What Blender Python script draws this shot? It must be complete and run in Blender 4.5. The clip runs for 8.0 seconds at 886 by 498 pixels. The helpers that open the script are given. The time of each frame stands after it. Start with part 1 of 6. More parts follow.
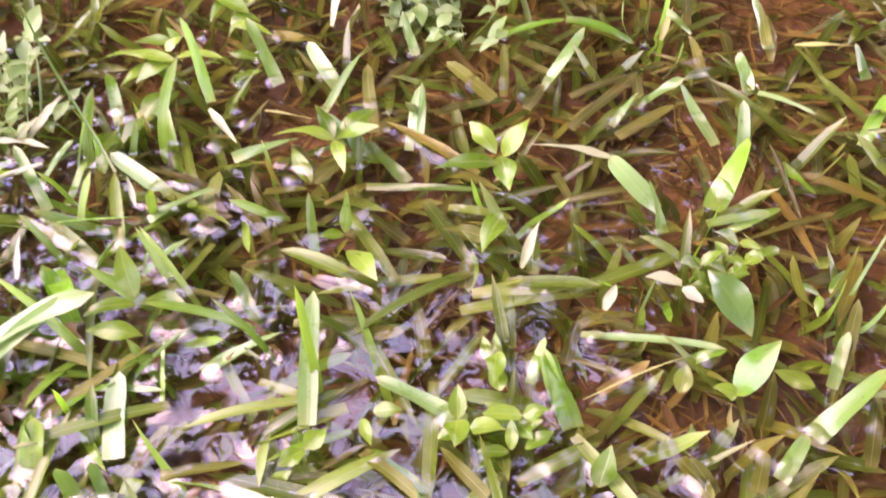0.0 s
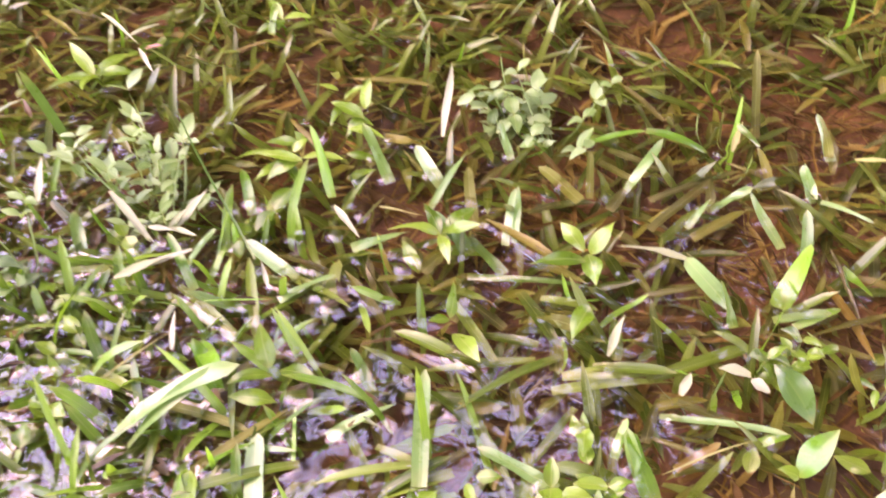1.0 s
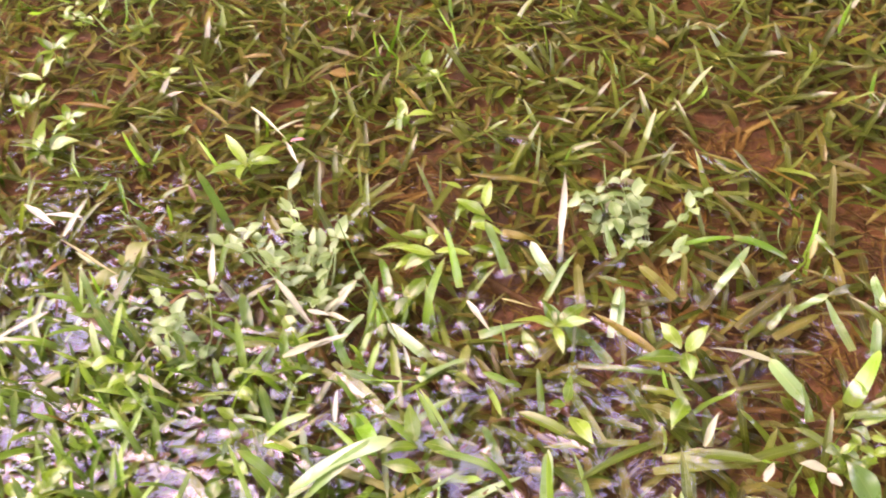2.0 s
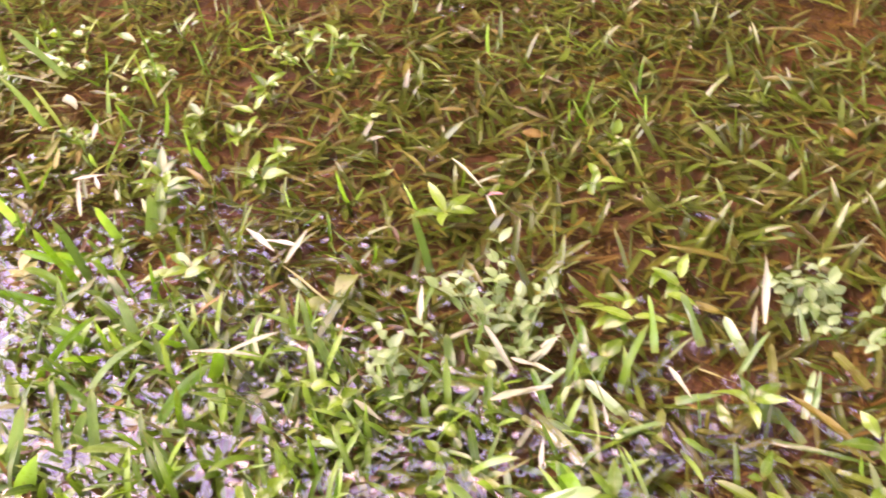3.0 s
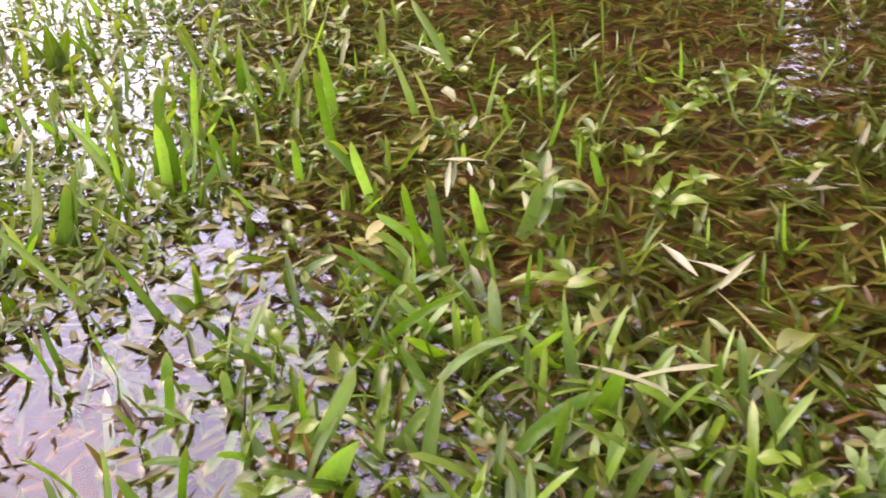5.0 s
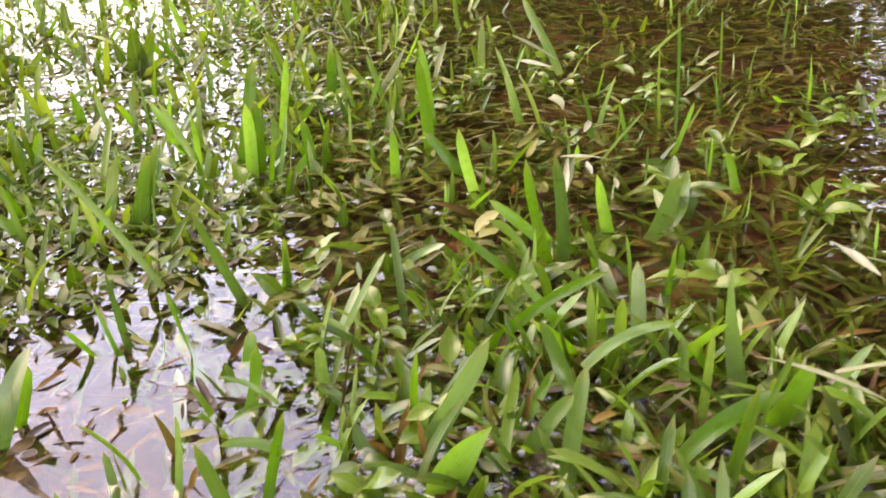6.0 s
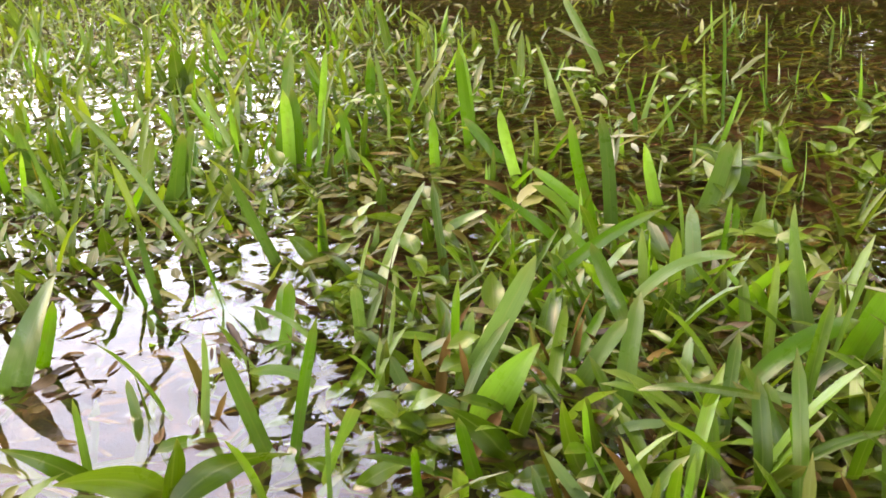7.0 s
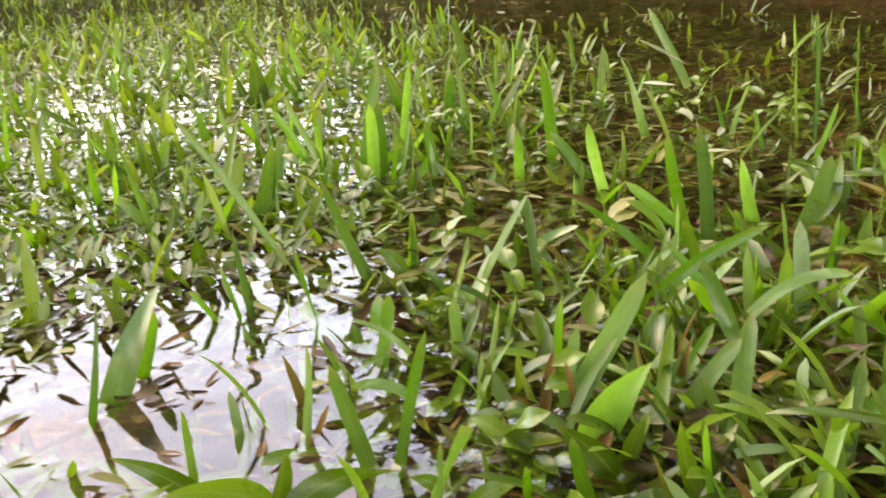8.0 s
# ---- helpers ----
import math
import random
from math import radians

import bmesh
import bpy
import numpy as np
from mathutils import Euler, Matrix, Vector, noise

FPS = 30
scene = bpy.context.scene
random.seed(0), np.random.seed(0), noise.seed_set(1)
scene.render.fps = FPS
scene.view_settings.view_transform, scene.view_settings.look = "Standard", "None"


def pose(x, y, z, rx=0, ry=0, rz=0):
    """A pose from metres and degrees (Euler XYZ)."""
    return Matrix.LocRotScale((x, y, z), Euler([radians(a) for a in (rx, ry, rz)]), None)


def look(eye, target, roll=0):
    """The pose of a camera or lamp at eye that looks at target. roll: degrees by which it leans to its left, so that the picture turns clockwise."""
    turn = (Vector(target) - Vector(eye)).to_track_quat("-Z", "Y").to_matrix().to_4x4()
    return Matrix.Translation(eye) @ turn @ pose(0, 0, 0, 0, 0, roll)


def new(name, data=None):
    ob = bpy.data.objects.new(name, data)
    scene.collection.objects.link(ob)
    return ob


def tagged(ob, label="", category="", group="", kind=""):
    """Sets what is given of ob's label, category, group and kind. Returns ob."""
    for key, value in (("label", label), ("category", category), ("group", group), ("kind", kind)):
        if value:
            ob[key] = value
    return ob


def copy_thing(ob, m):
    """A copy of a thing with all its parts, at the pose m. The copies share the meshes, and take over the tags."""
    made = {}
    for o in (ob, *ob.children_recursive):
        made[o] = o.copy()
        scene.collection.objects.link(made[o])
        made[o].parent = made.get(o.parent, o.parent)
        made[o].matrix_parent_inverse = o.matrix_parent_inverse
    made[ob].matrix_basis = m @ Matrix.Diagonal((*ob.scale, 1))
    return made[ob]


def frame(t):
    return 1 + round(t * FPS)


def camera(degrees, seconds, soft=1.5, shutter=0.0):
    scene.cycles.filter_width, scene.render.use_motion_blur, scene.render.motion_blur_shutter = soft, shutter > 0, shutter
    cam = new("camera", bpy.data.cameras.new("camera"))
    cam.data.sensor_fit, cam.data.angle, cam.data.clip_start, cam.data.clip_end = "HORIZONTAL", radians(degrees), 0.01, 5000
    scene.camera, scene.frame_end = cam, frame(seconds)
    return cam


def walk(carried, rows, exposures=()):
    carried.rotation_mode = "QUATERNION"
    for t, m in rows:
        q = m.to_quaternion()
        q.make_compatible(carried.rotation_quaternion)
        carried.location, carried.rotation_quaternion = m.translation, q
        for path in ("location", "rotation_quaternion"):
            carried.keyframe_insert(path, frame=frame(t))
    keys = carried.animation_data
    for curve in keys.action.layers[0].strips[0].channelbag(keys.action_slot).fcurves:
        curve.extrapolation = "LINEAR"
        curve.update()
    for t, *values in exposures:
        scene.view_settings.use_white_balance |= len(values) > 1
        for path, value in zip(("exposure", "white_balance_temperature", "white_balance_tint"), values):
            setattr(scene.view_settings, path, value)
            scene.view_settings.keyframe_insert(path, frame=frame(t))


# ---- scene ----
cam = camera(51.2, 8.0, soft=1.6, shutter=0.35)
EXPOSURES = ((0.0, 4.50, 9210, 61), (2.5, 4.54, 9860, 64), (4.0, 4.41, 10360, 58), (5.0, 3.88, 10660, 46), (6.5, 3.78, 12100, 31), (8.0, 3.67, 12600, 25))
PATH = [
    (0, (0.167, 0.133, 0.375), (-0.067, 1.373, -1.176), -5.3),
    (0.5, (0.162, 0.119, 0.406), (-0.13, 1.418, -1.086), -6.3),
    (1, (0.153, 0.095, 0.438), (-0.213, 1.424, -1.011), -7.1),
    (1.2, (0.151, 0.081, 0.457), (-0.256, 1.432, -0.957), -7.5),
    (2.3, (0.101, 0.045, 0.593), (-0.415, 1.358, -0.824), -8.6),
    (2.5, (0.087, 0.033, 0.606), (-0.476, 1.349, -0.791), -8.5),
    (3, (0.03, -0.001, 0.608), (-0.621, 1.339, -0.726), -6.5),
    (3.5, (-0.011, -0.005, 0.559), (-0.797, 1.335, -0.701), -5.2),
    (4, (-0.056, 0.002, 0.511), (-1.027, 1.307, -0.653), -4.9),
    (4.5, (-0.107, 0.018, 0.447), (-1.212, 1.289, -0.632), -4.5),
    (5, (-0.16, 0.02, 0.385), (-1.353, 1.26, -0.634), -3.7),
    (5.2, (-0.177, 0.026, 0.373), (-1.401, 1.26, -0.613), -3.5),
    (6.3, (-0.239, 0.015, 0.251), (-1.594, 1.245, -0.556), -2.2),
    (6.5, (-0.238, 0.013, 0.234), (-1.617, 1.239, -0.537), -2.5),
    (7, (-0.232, 0.011, 0.209), (-1.651, 1.231, -0.497), -3.2),
    (7.5, (-0.251, 0.01, 0.191), (-1.698, 1.211, -0.49), -2.8),
    (8, (-0.25, 0.0, 0.207), (-1.76, 1.13, -0.46), -3.9),
]
walk(cam, [(t, look(eye, target, roll)) for t, eye, target, roll in PATH], exposures=EXPOSURES)

# ---- world, sun, exposure ----
world = bpy.data.worlds.new("world")
scene.world = world
world.use_nodes = True
wn = world.node_tree
sky = wn.nodes.new("ShaderNodeTexSky")
sky.sky_type = "NISHITA"
sky.sun_disc = False
sky.sun_elevation, sky.sun_rotation = radians(63), radians(258)
sky.air_density, sky.dust_density, sky.ozone_density = 1.0, 0.7, 2.6
wn.links.new(sky.outputs[0], wn.nodes["Background"].inputs[0])
wn.nodes["Background"].inputs[1].default_value = 0.15

sun = new("sun", bpy.data.lights.new("sun", "SUN"))
sun.data.energy, sun.data.angle, sun.data.color = 0.12, radians(45), (1.0, 0.955, 0.88)
sun.matrix_world = look((-4.44, -0.94, 8.91), (0, 0, 0))

rng = np.random.default_rng(7)


# ---- materials ----
def nodes_of(name):
    m = bpy.data.materials.new(name)
    m.use_nodes = True
    nt = m.node_tree
    return m, nt, nt.nodes["Principled BSDF"], nt.nodes["Material Output"]


def add(nt, kind, **values):
    n = nt.nodes.new(kind)
    for k, v in values.items():
        n.inputs[k].default_value = v
    return n


def mix(nt, fac, a, b, how="MIX"):
    """A colour mix; fac, a and b are sockets or values."""
    n = nt.nodes.new("ShaderNodeMix")
    n.data_type, n.blend_type = "RGBA", how
    for i, v in ((0, fac), (6, a), (7, b)):
        if isinstance(v, bpy.types.NodeSocket):
            nt.links.new(v, n.inputs[i])
        else:
            n.inputs[i].default_value = v if i == 0 else (*v, 1.0)
    return n.outputs[2]


def ramp(nt, fac, stops):
    n = nt.nodes.new("ShaderNodeValToRGB")
    while len(n.color_ramp.elements) < len(stops):
        n.color_ramp.elements.new(0.5)
    for e, (p, c) in zip(n.color_ramp.elements, stops):
        e.position, e.color = p, (*c, 1.0) if len(c) == 3 else c
    nt.links.new(fac, n.inputs[0])
    return n.outputs[0]


def noise_at(nt, coords, scale, detail=3.0, rough=0.6):
    n = add(nt, "ShaderNodeTexNoise", Scale=scale, Detail=detail, Roughness=rough)
    nt.links.new(coords, n.inputs["Vector"])
    return n.outputs["Fac"]


GREY = lambda v: (v, v, v)


def leaf_material(name, stops, source, rough=0.34, through_light=0.36, spots=0.35, spot_colour=(0.12, 0.07, 0.02), rib=0.25, wet=0.0, gloss=0.3):
    """A leaf: each takes its own colour from the stops; parallel veins, a paler midrib, worn spots; light shines through."""
    m, nt, p, out = nodes_of(name)
    if source == "object":
        rnd = nt.nodes.new("ShaderNodeObjectInfo").outputs["Random"]
    else:
        rnd = nt.nodes.new("ShaderNodeNewGeometry").outputs["Random Per Island"]
    uv = nt.nodes.new("ShaderNodeTexCoord").outputs["UV"]
    place = nt.nodes.new("ShaderNodeNewGeometry").outputs["Position"]
    colour = ramp(nt, rnd, stops)
    long = nt.nodes.new("ShaderNodeMapping")
    long.inputs["Scale"].default_value = (16, 1.5, 1)
    nt.links.new(uv, long.inputs["Vector"])
    vein = noise_at(nt, long.outputs[0], 1.0, 2.0)
    colour = mix(nt, 0.22, colour, ramp(nt, vein, ((0.3, GREY(0.35)), (0.7, GREY(0.75)))), "OVERLAY")
    blot = noise_at(nt, place, 95.0, 4.0)
    colour = mix(nt, ramp(nt, blot, ((0.58, GREY(0)), (0.72, GREY(spots)))), colour, spot_colour)
    broad = noise_at(nt, place, 22.0, 2.0)
    colour = mix(nt, 0.35, colour, ramp(nt, broad, ((0.3, GREY(0.3)), (0.7, GREY(0.7)))), "OVERLAY")
    split = nt.nodes.new("ShaderNodeSeparateXYZ")
    nt.links.new(uv, split.inputs[0])
    across = ramp(nt, split.outputs[0], ((0.44, GREY(0)), (0.5, GREY(rib)), (0.56, GREY(0))))
    colour = mix(nt, across, colour, (0.26, 0.32, 0.13))
    end = ramp(nt, split.outputs[1], ((0.0, GREY(0.3)), (0.18, GREY(0)), (0.84, GREY(0)), (1.0, GREY(0.4))))
    colour = mix(nt, end, colour, (0.24, 0.23, 0.08))
    nt.links.new(colour, p.inputs["Base Color"])
    p.inputs["Specular IOR Level"].default_value = gloss
    p.inputs["Coat Weight"].default_value, p.inputs["Coat Roughness"].default_value = wet, 0.2
    rough_out = ramp(nt, blot, ((0.3, GREY(rough - 0.08)), (0.7, GREY(rough + 0.16))))
    nt.links.new(rough_out, p.inputs["Roughness"])
    bump = add(nt, "ShaderNodeBump", Strength=0.25, Distance=0.0006)
    nt.links.new(vein, bump.inputs["Height"])
    nt.links.new(bump.outputs[0], p.inputs["Normal"])
    thin = nt.nodes.new("ShaderNodeBsdfTranslucent")
    nt.links.new(mix(nt, 1.0, colour, (1.3, 1.25, 0.6), "MULTIPLY"), thin.inputs["Color"])
    both = nt.nodes.new("ShaderNodeMixShader")
    both.inputs[0].default_value = through_light
    nt.links.new(p.outputs[0], both.inputs[1])
    nt.links.new(thin.outputs[0], both.inputs[2])
    nt.links.new(both.outputs[0], out.inputs["Surface"])
    return m


GREENS = ((0.0, (0.029, 0.114, 0.007)), (0.45, (0.061, 0.205, 0.012)), (0.8, (0.106, 0.305, 0.029)), (1.0, (0.179, 0.425, 0.072)))
OLIVES = ((0.0, (0.032, 0.039, 0.003)), (0.4, (0.066, 0.079, 0.008)), (0.75, (0.099, 0.118, 0.015)), (0.96, (0.130, 0.133, 0.019)), (1.0, (0.137, 0.088, 0.016)))
DARKS = ((0.0, (0.039, 0.115, 0.019)), (1.0, (0.088, 0.198, 0.039)))
SILVERS = ((0.0, (0.081, 0.184, 0.046)), (1.0, (0.135, 0.264, 0.091)))
# a browner olive, for blades in the surface and drowned ones further off
BROWN_OLIVES = ((0.0, (0.040, 0.041, 0.003)), (0.5, (0.080, 0.081, 0.009)), (0.85, (0.118, 0.122, 0.014)), (1.0, (0.153, 0.101, 0.016)))
YELLOWS = ((0.0, (0.171, 0.194, 0.043)), (1.0, (0.235, 0.241, 0.095)))
LIMES = ((0.0, (0.036, 0.094, 0.006)), (0.5, (0.070, 0.156, 0.012)), (1.0, (0.120, 0.222, 0.029)))
PALES = ((0.0, (0.084, 0.172, 0.044)), (0.5, (0.136, 0.234, 0.088)), (1.0, (0.186, 0.292, 0.142)))
STRAWS = ((0.0, (0.036, 0.018, 0.004)), (0.45, (0.076, 0.039, 0.006)), (0.8, (0.118, 0.070, 0.012)), (1.0, (0.172, 0.124, 0.030)))
BROADS = ((0.0, (0.032, 0.090, 0.007)), (0.5, (0.066, 0.170, 0.013)), (0.85, (0.112, 0.250, 0.030)), (0.97, (0.136, 0.250, 0.050)), (1.0, (0.120, 0.090, 0.030)))
TURFS = ((0.0, (0.036, 0.074, 0.007)), (0.5, (0.072, 0.132, 0.013)), (0.85, (0.112, 0.188, 0.026)), (1.0, (0.157, 0.230, 0.055)))
WHITES = ((0.0, (0.160, 0.192, 0.098)), (0.6, (0.215, 0.248, 0.158)), (1.0, (0.248, 0.276, 0.196)))

blade_green = leaf_material("blade_green", GREENS, "object", through_light=0.42, wet=0.5, rough=0.3, rib=0.1, gloss=0.5)
turf_green = leaf_material("turf_green", TURFS, "island", wet=0.4)
turf_broad = leaf_material("turf_broad", BROADS, "island", wet=0.36, rough=0.32, spots=0.2, gloss=0.45)
turf_bright = leaf_material("turf_bright", ((0.0, (0.050, 0.105, 0.008)), (0.5, (0.105, 0.195, 0.020)), (1.0, (0.185, 0.290, 0.050))), "island", through_light=0.45, wet=0.4, rough=0.32, spots=0.2)
turf_silver = leaf_material("turf_silver", ((0.0, (0.031, 0.054, 0.005)), (0.5, (0.054, 0.092, 0.010)), (1.0, (0.095, 0.154, 0.027))), "island", wet=0.42, rough=0.3, spots=0.2)
turf_lime = leaf_material("turf_lime", LIMES, "island", wet=0.15, spots=0.2, through_light=0.46)
turf_brown_olive = leaf_material("turf_brown_olive", BROWN_OLIVES, "island", rough=0.5, spots=0.5, wet=0.4)
turf_olive = leaf_material("turf_olive", OLIVES, "island", rough=0.5, spots=0.5, through_light=0.15)
blade_olive = leaf_material("blade_olive", OLIVES, "object", rough=0.5, spots=0.5)
blade_dark = leaf_material("blade_dark", DARKS, "object", wet=0.5, rough=0.3, spots=0.15, rib=0.1, gloss=0.5)
blade_silver = leaf_material("blade_silver", SILVERS, "object", through_light=0.3, wet=0.42, rough=0.3, spots=0.15, gloss=0.5)
blade_yellow = leaf_material("blade_yellow", YELLOWS, "object", rough=0.5, spots=0.25)
leaf_lime = leaf_material("leaf_lime", LIMES, "object", wet=0.35, rough=0.3, through_light=0.28, spots=0.15)
leaf_pale = leaf_material("leaf_pale", PALES, "object", wet=0.1, rough=0.42, spots=0.1)
dry_pale = leaf_material("dry_pale", WHITES, "object", rough=0.5, through_light=0.15, spots=0.12)
faded_pink = leaf_material("faded_pink", ((0.0, (0.319, 0.151, 0.139)), (1.0, (0.360, 0.186, 0.174))), "object", rough=0.5, spots=0.1, rib=0.0)
leaf_moss = leaf_material("leaf_moss", ((0.0, (0.115, 0.165, 0.030)), (1.0, (0.150, 0.200, 0.048))), "object", wet=0.2, rough=0.4, spots=0.15, rib=0.1)
straw = leaf_material("straw", STRAWS, "island", rough=0.6, gloss=0.2, through_light=0.05, spots=0.4, rib=0.0)
rotten_leaf = leaf_material("rotten_leaf", ((0.0, (0.016, 0.010, 0.002)), (0.6, (0.043, 0.026, 0.004)), (0.9, (0.085, 0.054, 0.010)), (1.0, (0.150, 0.105, 0.030))), "island", rough=0.45, through_light=0.08, spots=0.4, rib=0.05)
dead_leaf = leaf_material("dead_leaf", STRAWS, "object", rough=0.55, through_light=0.1, spots=0.5, rib=0.1)
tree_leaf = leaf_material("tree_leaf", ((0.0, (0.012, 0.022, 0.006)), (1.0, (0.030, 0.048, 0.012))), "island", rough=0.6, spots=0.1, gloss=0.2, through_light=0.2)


def soil_material():
    m, nt, p, out = nodes_of("wet_soil")
    place = nt.nodes.new("ShaderNodeNewGeometry").outputs["Position"]
    big, fine = noise_at(nt, place, 9.0, 4.0), noise_at(nt, place, 160.0, 5.0, 0.7)
    c = ramp(nt, big, ((0.3, (0.034, 0.013, 0.004)), (0.55, (0.116, 0.045, 0.011)), (0.75, (0.225, 0.097, 0.025))))
    c = mix(nt, 0.6, c, ramp(nt, fine, ((0.3, GREY(0.22)), (0.7, GREY(0.75)))), "OVERLAY")
    # dark mud round the pool, deepened to paint in shade between the blades
    low = nt.nodes.new("ShaderNodeMapping")
    low.vector_type = "TEXTURE"
    low.inputs["Location"].default_value, low.inputs["Scale"].default_value = (-0.62, 0.24, -0.04), (0.80, 0.52, 1.0)
    nt.links.new(place, low.inputs["Vector"])
    far = nt.nodes.new("ShaderNodeVectorMath")
    far.operation = "LENGTH"
    nt.links.new(low.outputs[0], far.inputs[0])
    shaded_mud = nt.nodes.new("ShaderNodeMath")
    shaded_mud.operation = "ADD"
    nt.links.new(far.outputs["Value"], shaded_mud.inputs[0])
    nt.links.new(noise_at(nt, place, 40.0, 4.0), shaded_mud.inputs[1])
    c = mix(nt, ramp(nt, shaded_mud.outputs[0], ((0.65, GREY(0.9)), (1.0, GREY(0)))), c, (0.021, 0.012, 0.006))
    middle = nt.nodes.new("ShaderNodeVectorMath")
    middle.operation = "DISTANCE"
    middle.inputs[1].default_value = (-0.5, 0.7, 0)
    nt.links.new(place, middle.inputs[0])
    reach = nt.nodes.new("ShaderNodeMath")
    reach.operation = "MULTIPLY_ADD"
    reach.inputs[1].default_value, reach.inputs[2].default_value = 0.25, -0.25
    nt.links.new(middle.outputs["Value"], reach.inputs[0])
    turf = mix(nt, ramp(nt, noise_at(nt, place, 60.0, 6.0, 0.75), ((0.35, GREY(0)), (0.65, GREY(1)))), (0.021, 0.024, 0.006), (0.09, 0.11, 0.024))
    c = mix(nt, ramp(nt, reach.outputs[0], ((0.05, GREY(0)), (0.3, GREY(0.85)))), c, turf)
    nt.links.new(c, p.inputs["Base Color"])
    p.inputs["Roughness"].default_value = 0.75
    bump = add(nt, "ShaderNodeBump", Strength=0.7, Distance=0.003)
    nt.links.new(fine, bump.inputs["Height"])
    nt.links.new(bump.outputs[0], p.inputs["Normal"])
    return m


def water_material():
    m, nt, p, out = nodes_of("clear_water")
    p.inputs["Base Color"].default_value = (0.97, 0.93, 0.84, 1)
    p.inputs["Roughness"].default_value = 0.0
    p.inputs["IOR"].default_value = 1.5
    p.inputs["Transmission Weight"].default_value = 1.0
    place = nt.nodes.new("ShaderNodeNewGeometry").outputs["Position"]
    bump = add(nt, "ShaderNodeBump", Strength=0.08, Distance=0.004)
    nt.links.new(noise_at(nt, place, 38.0, 2.0, 0.5), bump.inputs["Height"])
    nt.links.new(bump.outputs[0], p.inputs["Normal"])
    return m


def bark_material():
    m, nt, p, out = nodes_of("bark")
    place = nt.nodes.new("ShaderNodeNewGeometry").outputs["Position"]
    c = ramp(nt, noise_at(nt, place, 14.0, 6.0), ((0.3, (0.05, 0.035, 0.025)), (0.7, (0.17, 0.13, 0.10))))
    nt.links.new(c, p.inputs["Base Color"])
    p.inputs["Roughness"].default_value = 0.9
    return m


wet_soil, clear_water, bark = soil_material(), water_material(), bark_material()


# ---- mesh helpers ----
def grid_mesh(name, verts, quads, material, uv=None):
    me = bpy.data.meshes.new(name)
    verts, quads = np.asarray(verts, "f").reshape(-1, 3), np.asarray(quads, "i").reshape(-1, 4)
    me.vertices.add(len(verts))
    me.vertices.foreach_set("co", verts.ravel())
    me.loops.add(quads.size)
    me.loops.foreach_set("vertex_index", quads.ravel())
    me.polygons.add(len(quads))
    me.polygons.foreach_set("loop_start", np.arange(0, quads.size, 4, dtype="i"))
    me.polygons.foreach_set("use_smooth", np.ones(len(quads), "?"))
    if uv is not None:
        me.uv_layers.new(name="UVMap").data.foreach_set("uv", np.asarray(uv, "f").reshape(-1, 2)[quads.ravel()].ravel())
    me.materials.append(material)
    me.update(calc_edges=True)
    return me


def part(name, me, parent, m=None, label=""):
    ob = new(name, me)
    ob.parent = parent
    if m is not None:
        ob.matrix_basis = m
    if label:
        ob["label"] = label
    return ob


def thing(name, label, category, x=0, y=0, z=0, turn=0, group="", kind=""):
    ob = new(name)
    ob.empty_display_size = 0.02
    ob.matrix_basis = pose(x, y, z, 0, 0, turn)
    return tagged(ob, label, category, group, kind)


def soil_height(x, y):
    """The bed under the water, uneven by a centimetre; it rises out of the puddle far off."""
    z = -0.046 + 0.006 * np.sin(9.1 * x + 1.3) * np.cos(7.7 * y) + 0.004 * np.sin(23 * x - 11 * y) + 0.0025 * np.sin(61 * x + 47 * y) * np.sin(53 * y - 31 * x)
    r = np.hypot(x + 1.0, y - 0.6)
    return z + 0.16 * np.clip((r - 7.0) / 5.0, 0, 1) ** 2


SEGS = 7


